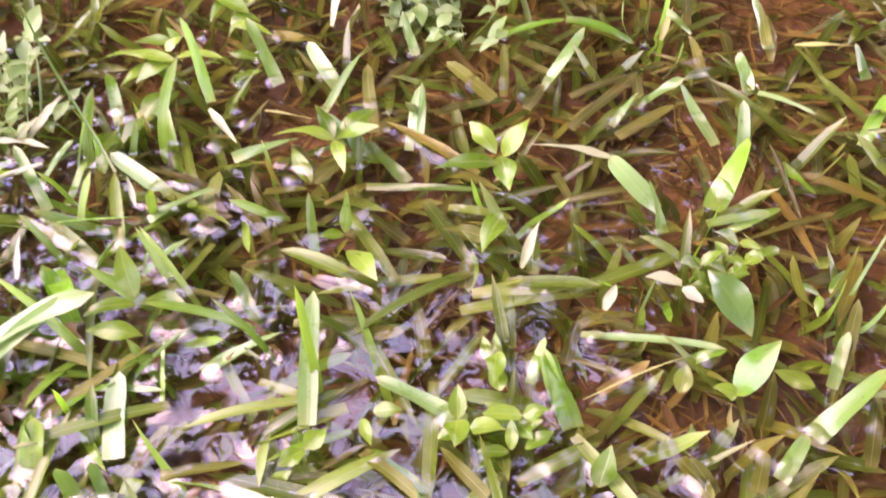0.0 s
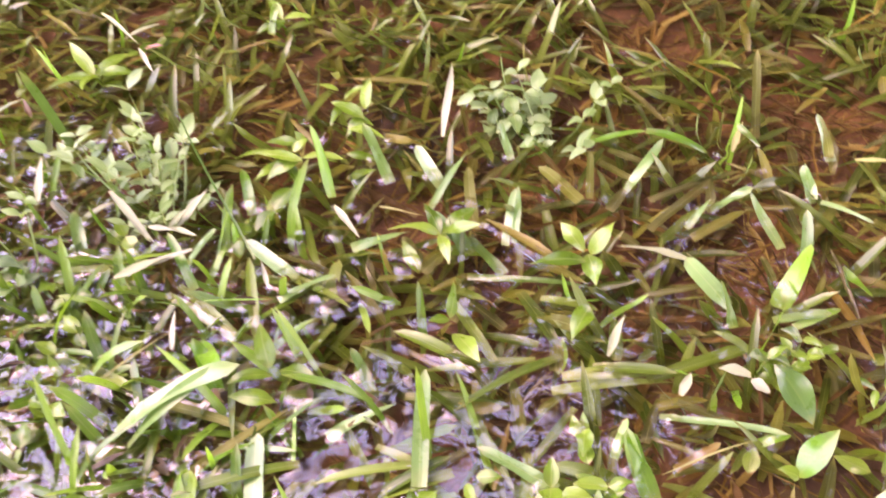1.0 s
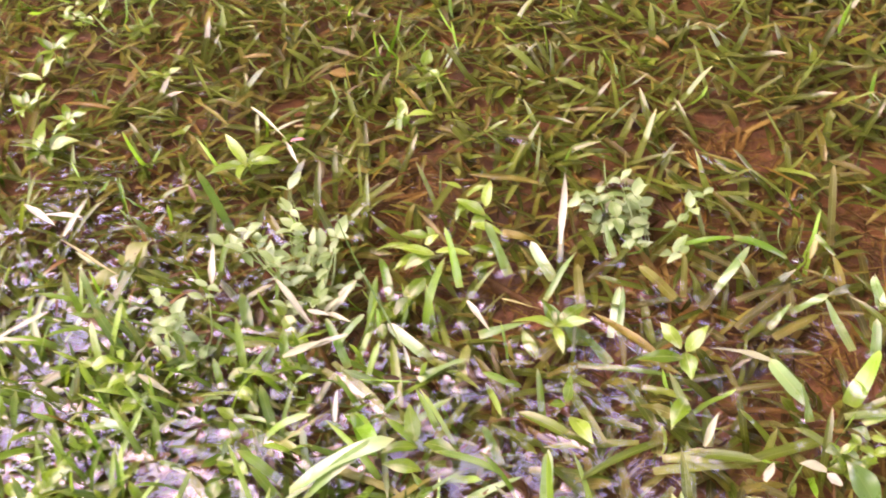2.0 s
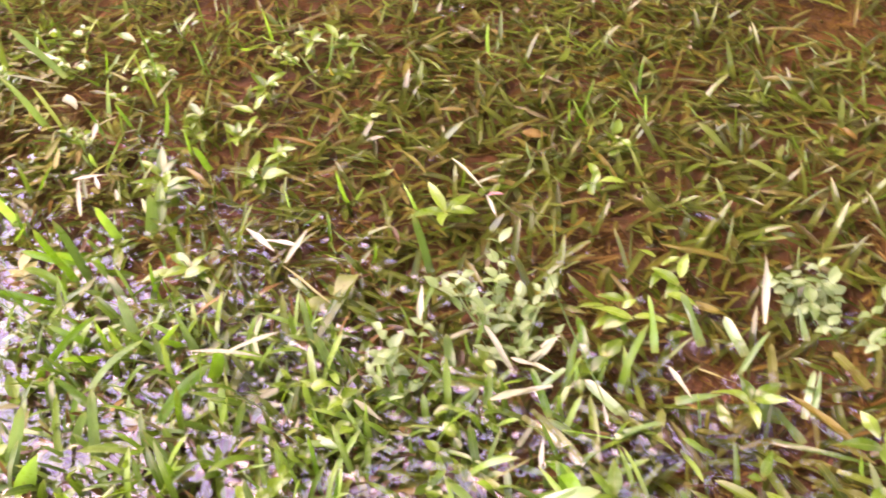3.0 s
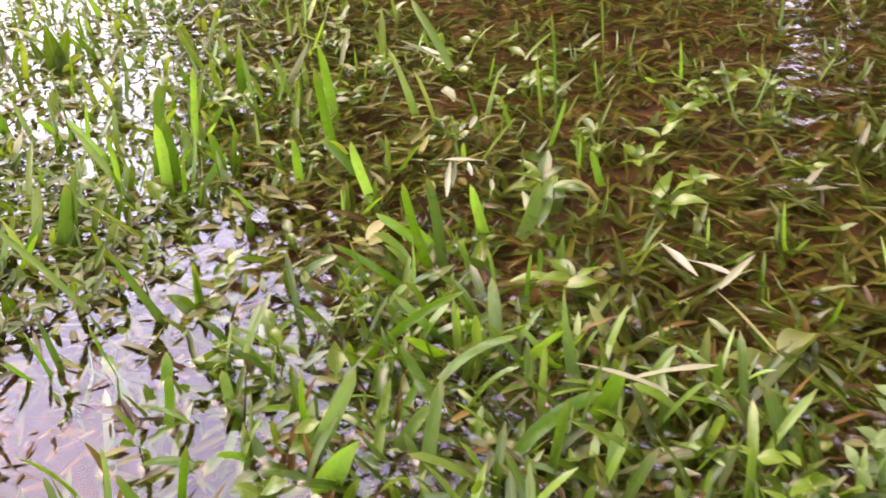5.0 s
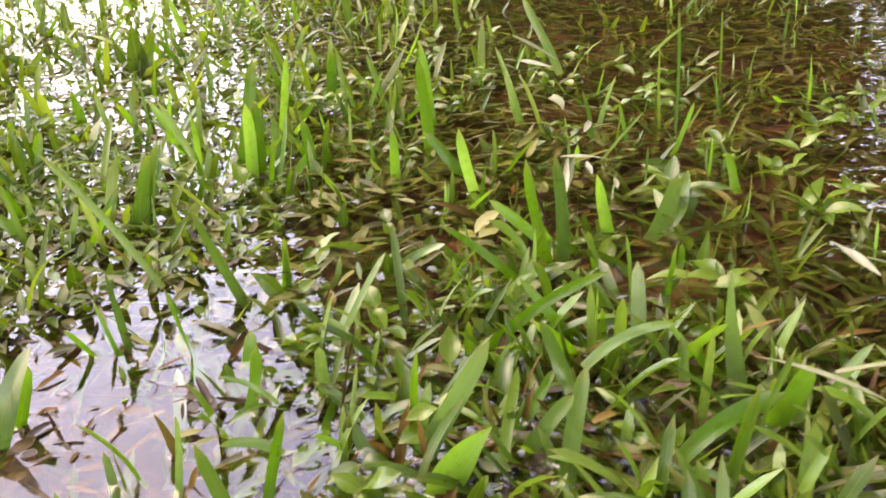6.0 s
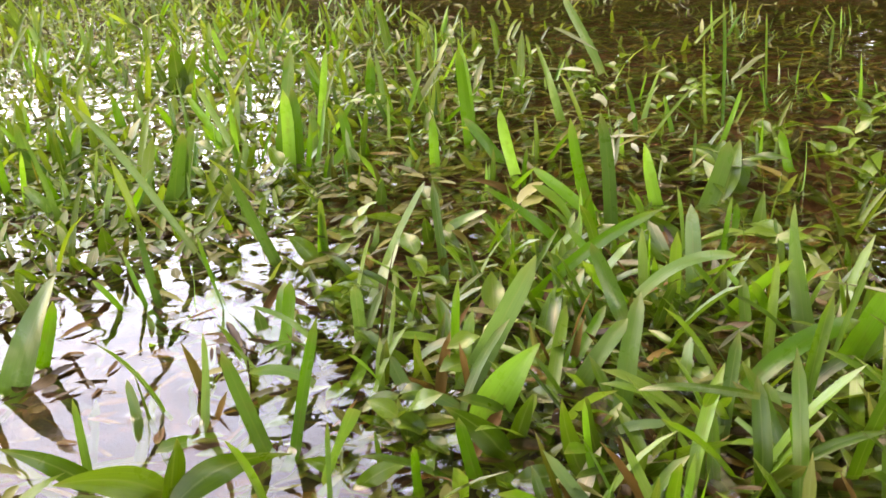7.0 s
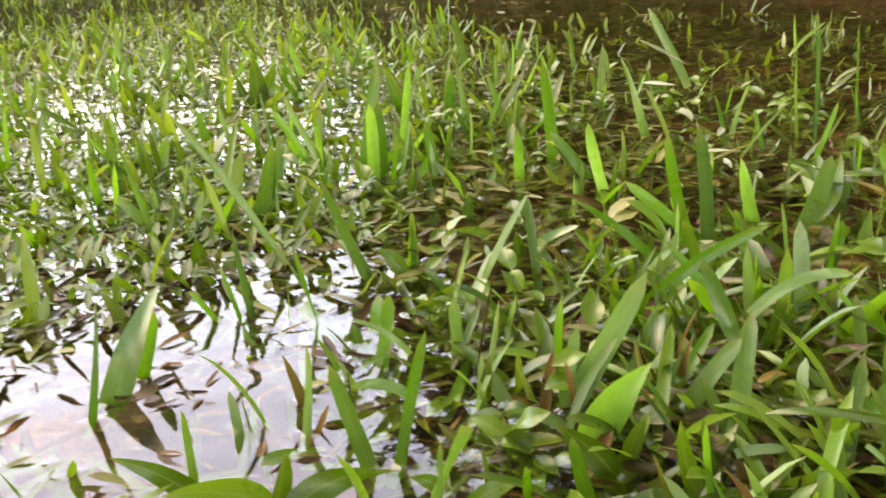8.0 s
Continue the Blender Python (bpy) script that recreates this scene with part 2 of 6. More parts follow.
def blades(base, az, lift, bend, length, width, fold=0.25, twist=0.0, tip=3.0, foot=0.5, low=None, high=None, segs=SEGS):
    """Many grass blades at once. az: heading; lift: angle at the foot; bend: how far it droops to its tip (radians);
    low and high: heights between which it lies. Returns vertices (n, segs+1, 3, 3), quads, uv."""
    base = np.asarray(base, float).reshape(-1, 3)
    n = len(base)
    az, lift, bend, length, width, fold, twist, tip = (np.broadcast_to(np.asarray(v, float), (n,)) for v in (az, lift, bend, length, width, fold, twist, tip))
    s = np.linspace(0, 1, segs + 1)
    mid = (s[1:] + s[:-1]) / 2
    ang = lift[:, None] - bend[:, None] * mid**1.3
    step = length[:, None] / segs
    run = np.concatenate([np.zeros((n, 1)), np.cumsum(np.cos(ang) * step, 1)], 1)
    rise = np.concatenate([np.zeros((n, 1)), np.cumsum(np.sin(ang) * step, 1)], 1)
    h = np.stack([np.cos(az), np.sin(az)], -1)
    c = np.empty((n, segs + 1, 3))
    c[..., :2] = base[:, None, :2] + run[..., None] * h[:, None]
    c[..., 2] = base[:, None, 2] + rise
    if high is not None:
        over = np.maximum(c[..., 2] - high, 0)
        c[..., 2] -= over * 0.93
    if low is not None:
        c[..., 2] = np.maximum(c[..., 2], low(c[..., 0], c[..., 1]))
    w = width[:, None] * np.minimum(1, foot + (1 - foot) * 3.5 * s) * (1 - s[None] ** tip[:, None]) ** 0.62
    w = np.maximum(w, width[:, None] * 0.02)
    a2 = np.arctan2(np.gradient(rise, axis=1), np.gradient(run, axis=1) + 1e-9)
    side = np.stack([-np.sin(az), np.cos(az), 0 * az], -1)[:, None] * np.ones((1, segs + 1, 1))
    up = np.stack([-np.sin(a2) * h[:, :1], -np.sin(a2) * h[:, 1:], np.cos(a2)], -1)
    tw = twist[:, None, None] * s[None, :, None]
    across, normal = side * np.cos(tw) + up * np.sin(tw), up * np.cos(tw) - side * np.sin(tw)
    edge = across * (w / 2)[..., None]
    drop = normal * (w * fold[:, None] / 2)[..., None]
    v = np.stack([c - edge + drop, c - drop * 0.4, c + edge + drop], 2)
    row = np.arange(segs)[:, None] * 3 + np.arange(2)
    q = np.stack([row, row + 1, row + 4, row + 3], -1).reshape(-1, 4)
    quads = (np.arange(n)[:, None, None] * 3 * (segs + 1) + q).reshape(-1, 4)
    uv = np.stack(np.broadcast_arrays(np.array([0, 0.5, 1])[None, :], s[:, None]), -1)
    return v, quads, np.broadcast_to(uv, (n, segs + 1, 3, 2))


WET = []  # where something pierces the water: x, y, strength, heading, half its width, half its length


def crossings(v, each=1.0):
    """Notes where these blades come through the water's surface."""
    c = v[:, :, 1]
    z = c[..., 2]
    hit = (z[:, :-1] < 0) & (z[:, 1:] >= 0)
    i, j = np.nonzero(hit)
    f = -z[i, j] / (z[i, j + 1] - z[i, j] + 1e-9)
    p = c[i, j] + (c[i, j + 1] - c[i, j]) * f[:, None]
    way = c[i, j + 1] - c[i, j]
    half = np.linalg.norm(v[i, j, 2] - v[i, j, 0], axis=-1) / 2
    WET.extend((a, b, each, g, h, 0.001) for (a, b, _), g, h in zip(p, np.arctan2(way[:, 1], way[:, 0]), half))


def lying(v, each):
    """Notes where these blades lie along the water's surface and draw it up to their edges."""
    c = (v[:, 1:, 1] + v[:, :-1, 1]) / 2
    way = v[:, 1:, 1] - v[:, :-1, 1]
    i, j = np.nonzero((c[..., 2] > -0.0004) & (c[..., 2] < 0.003) & (c[..., 0] > -0.5))
    half = np.linalg.norm(v[i, j, 2] - v[i, j, 0], axis=-1) / 2
    reach = np.linalg.norm(way[i, j], axis=-1) / 2
    WET.extend((a, b, each, g, h, r) for (a, b, _), g, h, r in zip(c[i, j], np.arctan2(way[i, j, 1], way[i, j, 0]), half, reach))


LOOKS = {"G": blade_green, "D": blade_dark, "P": blade_silver, "L": leaf_lime, "O": blade_olive, "C": blade_green, "B": leaf_lime, "E": blade_green, "F": blade_dark, "K": leaf_lime, "M": leaf_moss, "R": faded_pink, "W": dry_pale, "Y": blade_yellow, "N": dead_leaf}


def strip(foot, tip, width, arch, outline, face=None, segs=11, fold=0.17):
    """One leaf from foot to tip, arched, with a V fold. outline: cut, grass, dry or leaf. face: the heading its upper side turns to."""
    a, b = np.array(foot, float), np.array(tip, float)
    d = b - a
    size = np.linalg.norm(d)
    d /= size
    n = np.array([0.0, 0, 1]) if face is None else np.array([math.cos(radians(face)), math.sin(radians(face)), 0.45])
    n = n - d * (n @ d)
    if np.linalg.norm(n) < 0.05:
        n = np.array([0.0, 1, 0]) - d * d[1]
    n /= np.linalg.norm(n)
    up = np.array([0, 0, 1.0]) - d * d[2]
    bow = up * arch * 0.38 * size if abs(d[2]) < 0.9 else -n * arch * 0.2 * size
    s = np.linspace(0, 1, segs + 1)[:, None]
    c = a * (1 - s) ** 2 + 2 * s * (1 - s) * ((a + b) / 2 + bow) + b * s**2
    tan = np.gradient(c, axis=0)
    tan /= np.linalg.norm(tan, axis=1)[:, None]
    across = np.cross(tan, n)
    across /= np.linalg.norm(across, axis=1)[:, None]
    normal = np.cross(across, tan)
    t = s[:, 0]
    swing = math.sin(a[0] * 1700 + b[1] * 900)
    c = c + across * (swing * 0.03 * size * np.sin(np.pi * t) * t)[:, None]
    roll_on = (1.0 * math.sin(a[1] * 2300 + b[0] * 700) * (t - 0.3) + 0.3 * np.sin(3.5 * t + a[0] * 1300))[:, None]
    across, normal = across * np.cos(roll_on) + normal * np.sin(roll_on), normal * np.cos(roll_on) - across * np.sin(roll_on)
    wide = {
        "cut": np.minimum(1, 0.7 + 0.8 * t) * (1 - t**11) ** 0.5,
        "grass": np.minimum(1, 0.85 + 0.6 * t) * (1 - 0.2 * t) * (1 - t**11) ** 0.55,
        "dry": (0.35 + 0.65 * np.minimum(1, t * 3)) * (1 - t**2.6) ** 0.9,
        "leaf": 1.02 * np.sin(np.pi * np.clip(t, 0, 1) ** 0.78) ** 0.95 + 0.03,
    }[outline]
    w = np.maximum(wide, 0.03)[:, None] * width
    wave = np.sin(t * 9.0 + a[0] * 900)[:, None] * 0.05 * w
    k = np.linspace(-1, 1, 5)[None, :, None]
    lift = (np.abs(k) ** 1.4 - 0.35) * fold * 0.5
    v = c[:, None] + across[:, None] * (w[:, None] / 2 * k) + normal[:, None] * (w[:, None] * lift + wave[:, None] * k)
    row = np.arange(segs)[:, None] * 5 + np.arange(4)
    q = np.stack([row, row + 1, row + 6, row + 5], -1).reshape(-1, 4)
    uv = np.stack(np.broadcast_arrays(np.linspace(0, 1, 5)[None, :], t[:, None]), -1)
    for k in (0, 1, 2):
        crossings(v[None, :, k:k + 3])
    return v, q, uv


OUTLINE = {"C": "cut", "B": "leaf", "E": "leaf", "F": "leaf", "K": "leaf", "M": "leaf", "R": "leaf", "W": "dry", "Y": "dry", "N": "dry"}


def blade(parent, foot, tip, width, arch, look_of, face=None, name=""):
    """A blade or leaf of a tuft or weed, from foot to tip in the world."""
    v, q, uv = strip(foot, tip, width, arch, OUTLINE.get(look_of, "grass"), face)
    v = v - np.array(parent.matrix_basis.translation)
    kind = name or ("leaf" if look_of in "BKMEF" else "blade")
    return part(kind, grid_mesh(kind, v, q, LOOKS[look_of], uv), parent)


def tuft(x, y):
    """A tuft with two short young blades at its foot; the full ones are added to it."""
    ob = thing("grass_tuft", "broad green lawn grass tuft rooted in the flooded soil", "grass", x, y, float(soil_height(np.array(x), np.array(y))), group="grass tufts in the water")
    for k in range(2):
        a, size = 1.7 * k + 31.0 * x + 17.0 * y, 0.022 + 0.008 * math.sin(90 * x + k)
        end = (x + size * 0.8 * math.cos(a), y + size * 0.8 * math.sin(a), ob.location.z + size)
        blade(ob, (x, y, ob.location.z), end, 0.005, 0.5, "O")
    return ob


def weed(x, y):
    return thing("weed_plant", "bright green broad-leaved weed standing in shallow water", "plant", x, y, float(soil_height(np.array(x), np.array(y))), group="broad-leaved weeds")


DRY = {"R": "faded pink flower petal caught on the grass", "W": "pale dried grass blade lying on the wet grass", "Y": "yellowed grass blade lying on the wet grass", "N": "brown dead grass blade caught among the green"}


def dry_blade(foot, tip, width, arch, look_of, face=None):
    """A dried blade or a fallen petal lying loose on the lawn."""
    petal = look_of == "R"
    v, q, uv = strip(foot, tip, width, arch, "leaf" if petal else "dry", face, fold=0.4)
    name = "petal" if petal else "dry_blade"
    return tagged(new(name, grid_mesh(name, v, q, LOOKS[look_of], uv)), DRY[look_of], "petal" if petal else "dry grass", group="fallen petals" if petal else "dried blades on the lawn")


def emergent(x, y):
    """How much grass stands out of the water here: thick towards -x, thin where the lawn lies drowned."""
    edge = np.where(x < -0.45, 0.60 + (-x - 0.45) * 0.48, 0.60 - (x + 0.45) * 0.75)
    return np.clip(0.5 + (edge - y) / 0.22, 0, 1)


def pool(x, y):
    """1 in the small patches of open water."""
    a = ((x + 0.668) / 0.086) ** 2 + ((y - 0.136) / 0.063) ** 2
    b = ((x - 0.02) / 0.045) ** 2 + ((y - 0.325) / 0.03) ** 2
    return np.clip(1.6 - np.minimum(a, b), 0, 1)


BARE = ((0.03, 1.15, 0.09), (-0.84, 0.74, 0.075), (-0.13, 0.665, 0.055), (0.145, 0.76, 0.05), (0.296, 0.66, 0.05), (0.233, 0.53, 0.04), (-0.125, 0.553, 0.035), (0.112, 0.424, 0.03), (-0.541, 0.508, 0.04))


def drifts(x, y):
    """1 where the wind has drifted dead leaves together on the pool."""
    out = 0 * x
    for a, b, r in ((-0.668, 0.138, 0.016), (-0.648, 0.112, 0.013), (-0.676, 0.160, 0.010), (-0.738, 0.172, 0.011), (-0.775, 0.145, 0.015), (-0.625, 0.215, 0.014)):
        out = np.maximum(out, np.exp(-(((x - a) ** 2 + (y - b) ** 2) / r**2)))
    return out


def bare(x, y):
    """1 on the patches of mud where hardly any grass grows."""
    out = 0 * x
    for a, b, r in BARE:
        out = np.maximum(out, np.clip(1.7 - 1.2 * np.hypot(x - a, (y - b) * 1.3) / r, 0, 1))
    return out


def hollow(x, y):
    """1 over the low ground round the larger pool, where the grass stands apart over mud coloured darker for shade."""
    return np.clip(1.6 - ((x + 0.62) / 0.42) ** 2 - ((y - 0.22) / 0.24) ** 2, 0, 1)


def opening(x, y):
    """1 where the lawn is thinner and single blades lie apart."""
    return np.clip(1.5 - ((x - 0.12) / 0.28) ** 2 - ((y - 0.49) / 0.19) ** 2, 0, 1)


def near_lawn(x, y):
    """1 where green blades stand one by one over dark mud."""
    return np.clip(1.5 - ((x + 0.28) / 0.32) ** 2 - ((y - 0.36) / 0.14) ** 2, 0, 1)


# ---- ground ----
def graded(lo, hi, step, far, count, fine=None):
    inner = np.arange(lo, hi + step / 2, step)
    if fine:
        inner = np.concatenate([inner[inner < fine[0]], np.arange(fine[0], fine[1], fine[2]), inner[inner >= fine[1]]])
    outer = np.geomspace(step * 2, far, count)
    return np.concatenate([(lo - outer)[::-1], inner, hi + outer])


def sheet(xs, ys, height):
    X, Y = np.meshgrid(xs, ys)
    idx = np.arange(X.size).reshape(X.shape)
    q = np.stack([idx[:-1, :-1], idx[:-1, 1:], idx[1:, 1:], idx[1:, :-1]], -1)
    return np.stack([X, Y, height(X, Y)], -1), q


v, q = sheet(graded(-2.2, 0.6, 0.018, 400, 40), graded(-0.3, 1.9, 0.018, 400, 40), soil_height)
ground = tagged(new("ground", grid_mesh("ground", v, q, wet_soil)), "red-brown muddy lawn soil under shallow water", "ground", kind="structure")


def strewn(name, label, category, n, xr, yr, material, keep, make, wet=1.0):
    global rng
    rng = np.random.default_rng(sum(k * ord(c) for k, c in enumerate(name, 3)))
    x, y = rng.uniform(*xr, n), rng.uniform(*yr, n)
    ok = rng.random(n) < keep(x, y)
    x, y = x[ok], y[ok]
    v, q, uv = make(x, y, len(x))
    crossings(v, 0.6 * wet)
    if make in (at_surface, afloat_blades, flat_float, scraps):
        lying(v, 0.75)
    return tagged(new(name, grid_mesh(name, v, q, material, uv)), label, category, kind="stuff")


def drowned(x, y, k):
    base = np.stack([x, y, soil_height(x, y) + 0.002], -1)
    return blades(base, rng.uniform(0, 2 * np.pi, k), rng.uniform(0.3, 1.45, k), rng.uniform(0.0, 1.3, k), rng.uniform(0.022, 0.066, k), rng.uniform(0.0034, 0.0092, k),
                  rng.uniform(0.05, 0.4, k), rng.normal(0, 0.6, k), rng.uniform(1.5, 6, k), low=lambda a, b: soil_height(a, b) + 0.001, high=-rng.uniform(0.0005, 0.014, k)[:, None], segs=5)


def low_turf(x, y, k):
    base = np.stack([x, y, soil_height(x, y) + 0.002], -1)
    return blades(base, rng.uniform(0, 2 * np.pi, k), rng.uniform(0.5, 1.35, k), rng.uniform(0.1, 1.3, k), rng.uniform(0.035, 0.08, k), rng.uniform(0.003, 0.0085, k),
                  rng.uniform(0.1, 0.5, k), rng.normal(0, 0.6, k), rng.uniform(2.5, 11, k), low=lambda a, b: soil_height(a, b) + 0.001)


def far_turf(x, y, k):
    base = np.stack([x, y, soil_height(x, y) + 0.002], -1)
    return blades(base, rng.uniform(0, 2 * np.pi, k), rng.uniform(0.6, 1.4, k), rng.uniform(0.1, 1.2, k), rng.uniform(0.05, 0.095, k), rng.uniform(0.004, 0.010, k), 0.2, 0.0, 2.5, segs=3)


def outer_turf(x, y, k):
    base = np.stack([x, y, soil_height(x, y) + 0.002], -1)
    return blades(base, rng.uniform(0, 2 * np.pi, k), rng.uniform(0.4, 1.4, k), rng.uniform(0.1, 1.2, k), rng.uniform(0.07, 0.15, k), rng.uniform(0.008, 0.018, k), 0.2, 0.0, 2.5, segs=3)


def leaning(x, y, k):
    base = np.stack([x, y, soil_height(x, y) + 0.004], -1)
    return blades(base, rng.uniform(0, 2 * np.pi, k), rng.uniform(0.7, 1.3, k), rng.uniform(0.3, 1.3, k), rng.uniform(0.045, 0.085, k), rng.uniform(0.0035, 0.0078, k),
                  rng.uniform(0.1, 0.4, k), rng.normal(0, 0.5, k), rng.uniform(4, 12, k), low=lambda a, b: soil_height(a, b) + 0.001)


def upright(x, y, k):
    base = np.stack([x, y, rng.uniform(-0.03, -0.008, k)], -1)
    return blades(base, rng.uniform(0, 2 * np.pi, k), rng.uniform(0.75, 1.5, k), rng.uniform(0.0, 1.1, k), rng.uniform(0.035, 0.085, k), rng.uniform(0.005, 0.011, k),
                  rng.uniform(0.1, 0.4, k), rng.normal(0, 0.5, k), rng.uniform(5, 14, k), foot=0.6, low=lambda a, b: soil_height(a, b) + 0.001, segs=5)


def standing(x, y, k):
    base = np.stack([x, y, rng.uniform(-0.035, -0.012, k)], -1)
    return blades(base, rng.uniform(0, 2 * np.pi, k), rng.uniform(0.75, 1.5, k), rng.uniform(0.0, 1.2, k), rng.uniform(0.035, 0.078, k), rng.uniform(0.0032, 0.0066, k),
                  rng.uniform(0.1, 0.45, k), rng.normal(0, 0.6, k), rng.uniform(6, 16, k), foot=0.6, low=lambda a, b: soil_height(a, b) + 0.001)


def broad_low(x, y, k):
    base = np.stack([x, y, rng.uniform(-0.03, -0.008, k)], -1)
    return blades(base, rng.uniform(0, 2 * np.pi, k), rng.uniform(0.5, 1.45, k), rng.uniform(0.2, 1.3, k), rng.uniform(0.03, 0.062, k), rng.uniform(0.0040, 0.0080, k),
                  rng.uniform(0.1, 0.4, k), rng.normal(0, 0.5, k), rng.uniform(6, 16, k), foot=0.6, low=lambda a, b: soil_height(a, b) + 0.001)


def afloat_blades(x, y, k):
    base = np.stack([x, y, rng.uniform(-0.008, 0.001, k)], -1)
    return blades(base, rng.uniform(0, 2 * np.pi, k), rng.uniform(0.0, 0.35, k), rng.uniform(0.1, 0.7, k), rng.uniform(0.035, 0.075, k), rng.uniform(0.005, 0.009, k),
                  rng.uniform(0.1, 0.4, k), rng.normal(0, 0.4, k), rng.uniform(3, 8, k), foot=0.7, segs=6)


def litter(x, y, k):
    base = np.stack([x, y, soil_height(x, y) + rng.uniform(0.001, 0.016, k)], -1)
    return blades(base, rng.uniform(0, 2 * np.pi, k), rng.normal(0.02, 0.12, k), rng.normal(0, 0.2, k), rng.uniform(0.015, 0.07, k), rng.uniform(0.001, 0.0055, k),
                  0.3, rng.normal(0, 0.6, k), 6.0, foot=0.8, low=lambda a, b: soil_height(a, b) + 0.001, segs=3)


def crumbs(x, y, k):
    base = np.stack([x, y, soil_height(x, y) + rng.uniform(0.001, 0.006, k)], -1)
    return blades(base, rng.uniform(0, 2 * np.pi, k), rng.normal(0.0, 0.1, k), rng.normal(0, 0.2, k), rng.uniform(0.006, 0.04, k), rng.uniform(0.0005, 0.0026, k),
                  0.3, rng.normal(0, 0.6, k), 6.0, foot=0.8, low=lambda a, b: soil_height(a, b) + 0.001, segs=3)


def flecks(x, y, k):
    base = np.stack([x, y, rng.uniform(-0.003, 0.0005, k)], -1)
    return blades(base, rng.uniform(0, 2 * np.pi, k), rng.normal(0.05, 0.15, k), rng.uniform(0, 0.3, k), rng.uniform(0.004, 0.022, k), rng.uniform(0.0015, 0.007, k),
                  0.3, rng.normal(0, 0.3, k), 2.5, foot=0.4, segs=4)


def afloat(x, y, k):
    base = np.stack([x, y, rng.uniform(-0.004, 0.011, k)], -1)
    return blades(base, rng.uniform(0, 2 * np.pi, k), rng.normal(0.3, 0.42, k), rng.uniform(0, 0.6, k), rng.uniform(0.009, 0.026, k), rng.uniform(0.0035, 0.0088, k),
                  rng.uniform(0.1, 0.4, k), rng.normal(0, 0.4, k), 2.0, foot=0.15, segs=4)


def flat_float(x, y, k):
    base = np.stack([x, y, rng.uniform(-0.004, 0.002, k)], -1)
    return blades(base, rng.uniform(0, 2 * np.pi, k), rng.normal(0.05, 0.2, k), rng.uniform(0, 0.4, k), rng.uniform(0.012, 0.04, k), rng.uniform(0.003, 0.010, k),
                  rng.uniform(0.1, 0.4, k), rng.normal(0, 0.4, k), 2.2, foot=0.3, segs=4)


def scraps(x, y, k):
    base = np.stack([x, y, rng.uniform(-0.004, 0.0015, k)], -1)
    return blades(base, rng.uniform(0, 2 * np.pi, k), rng.normal(0.05, 0.18, k), rng.uniform(-0.2, 0.5, k), rng.uniform(0.006, 0.027, k), rng.uniform(0.002, 0.0085, k),
                  rng.uniform(0.1, 0.5, k), rng.normal(0, 0.6, k), rng.uniform(1.6, 6, k), foot=0.3, segs=5)


def dead_stubs(x, y, k):
    base = np.stack([x, y, rng.uniform(-0.012, 0.0, k)], -1)
    return blades(base, rng.uniform(0, 2 * np.pi, k), rng.uniform(0.1, 1.4, k), rng.uniform(0, 0.8, k), rng.uniform(0.015, 0.04, k), rng.uniform(0.002, 0.006, k),
                  rng.uniform(0.1, 0.5, k), rng.normal(0, 0.6, k), rng.uniform(3, 9, k), foot=0.6, segs=4)


def at_surface(x, y, k):
    base = np.stack([x, y, rng.uniform(-0.02, -0.004, k)], -1)
    return blades(base, rng.uniform(0, 2 * np.pi, k), rng.uniform(0.05, 0.5, k), rng.uniform(0.2, 1.2, k), rng.uniform(0.022, 0.07, k), rng.uniform(0.003, 0.0088, k),
                  rng.uniform(0.05, 0.4, k), rng.normal(0, 0.5, k), rng.uniform(2, 6, k), low=lambda a, b: soil_height(a, b) + 0.001, high=0.002, segs=5)


strewn("dead_grass", "brown straw and dead grass lying on the flooded soil", "dead grass", 14000, (-1.7, 0.6), (-0.1, 1.7), straw, lambda x, y: 0.9 * (1 - 0.5 * hollow(x, y)) * (1 - 0.6 * pool(x, y)), litter)
strewn("mud_litter", "fine brown straw bits on the bare mud", "dead grass", 60000, (-1.0, 0.45), (0.3, 1.3), straw, lambda x, y: 0.75 * np.maximum(bare(x, y), 0.4 * opening(x, y)), crumbs)
strewn("submerged_grass", "olive grass blades lying flat under the water", "grass", 21000, (-2.0, 0.6), (-0.1, 1.8), turf_olive, lambda x, y: (0.95 - 0.3 * emergent(x, y)) * (1 - 0.6 * hollow(x, y)) * (1 - 0.8 * pool(x, y)) * (1 - 0.35 * opening(x, y)) * (1 - 0.3 * near_lawn(x, y)) * (1 - 0.85 * bare(x, y)), drowned)
strewn("short_grass", "short green grass with its tips out of the water", "grass", 11500, (-1.6, 0.6), (-0.2, 1.6), turf_green, lambda x, y: (0.3 - 0.22 * opening(x, y) + 0.62 * emergent(x, y) * (1 - 0.7 * opening(x, y)) + 0.25 * (x < -0.85)) * (1 - pool(x, y)) * (1 - bare(x, y)), low_turf)
strewn("lawn_grass", "pale green lawn blades leaning over the shallow water", "grass", 5200, (-0.5, 0.55), (0.15, 1.2), turf_silver, lambda x, y: (0.5 - 0.2 * opening(x, y)) * np.where((x > 0.17) & (y < 0.43), 0.55, 1.0) * (1 - pool(x, y)) * (1 - 0.9 * bare(x, y)), leaning)
strewn("broad_grass", "broad green lawn blades crowding over the shallow water", "grass", 620, (-0.64, -0.12), (0.13, 0.46), turf_broad, lambda x, y: np.where((x < -0.36) & (y > 0.24), 0.95, 0.4) * (1 - pool(x, y)), broad_low, 0.8)
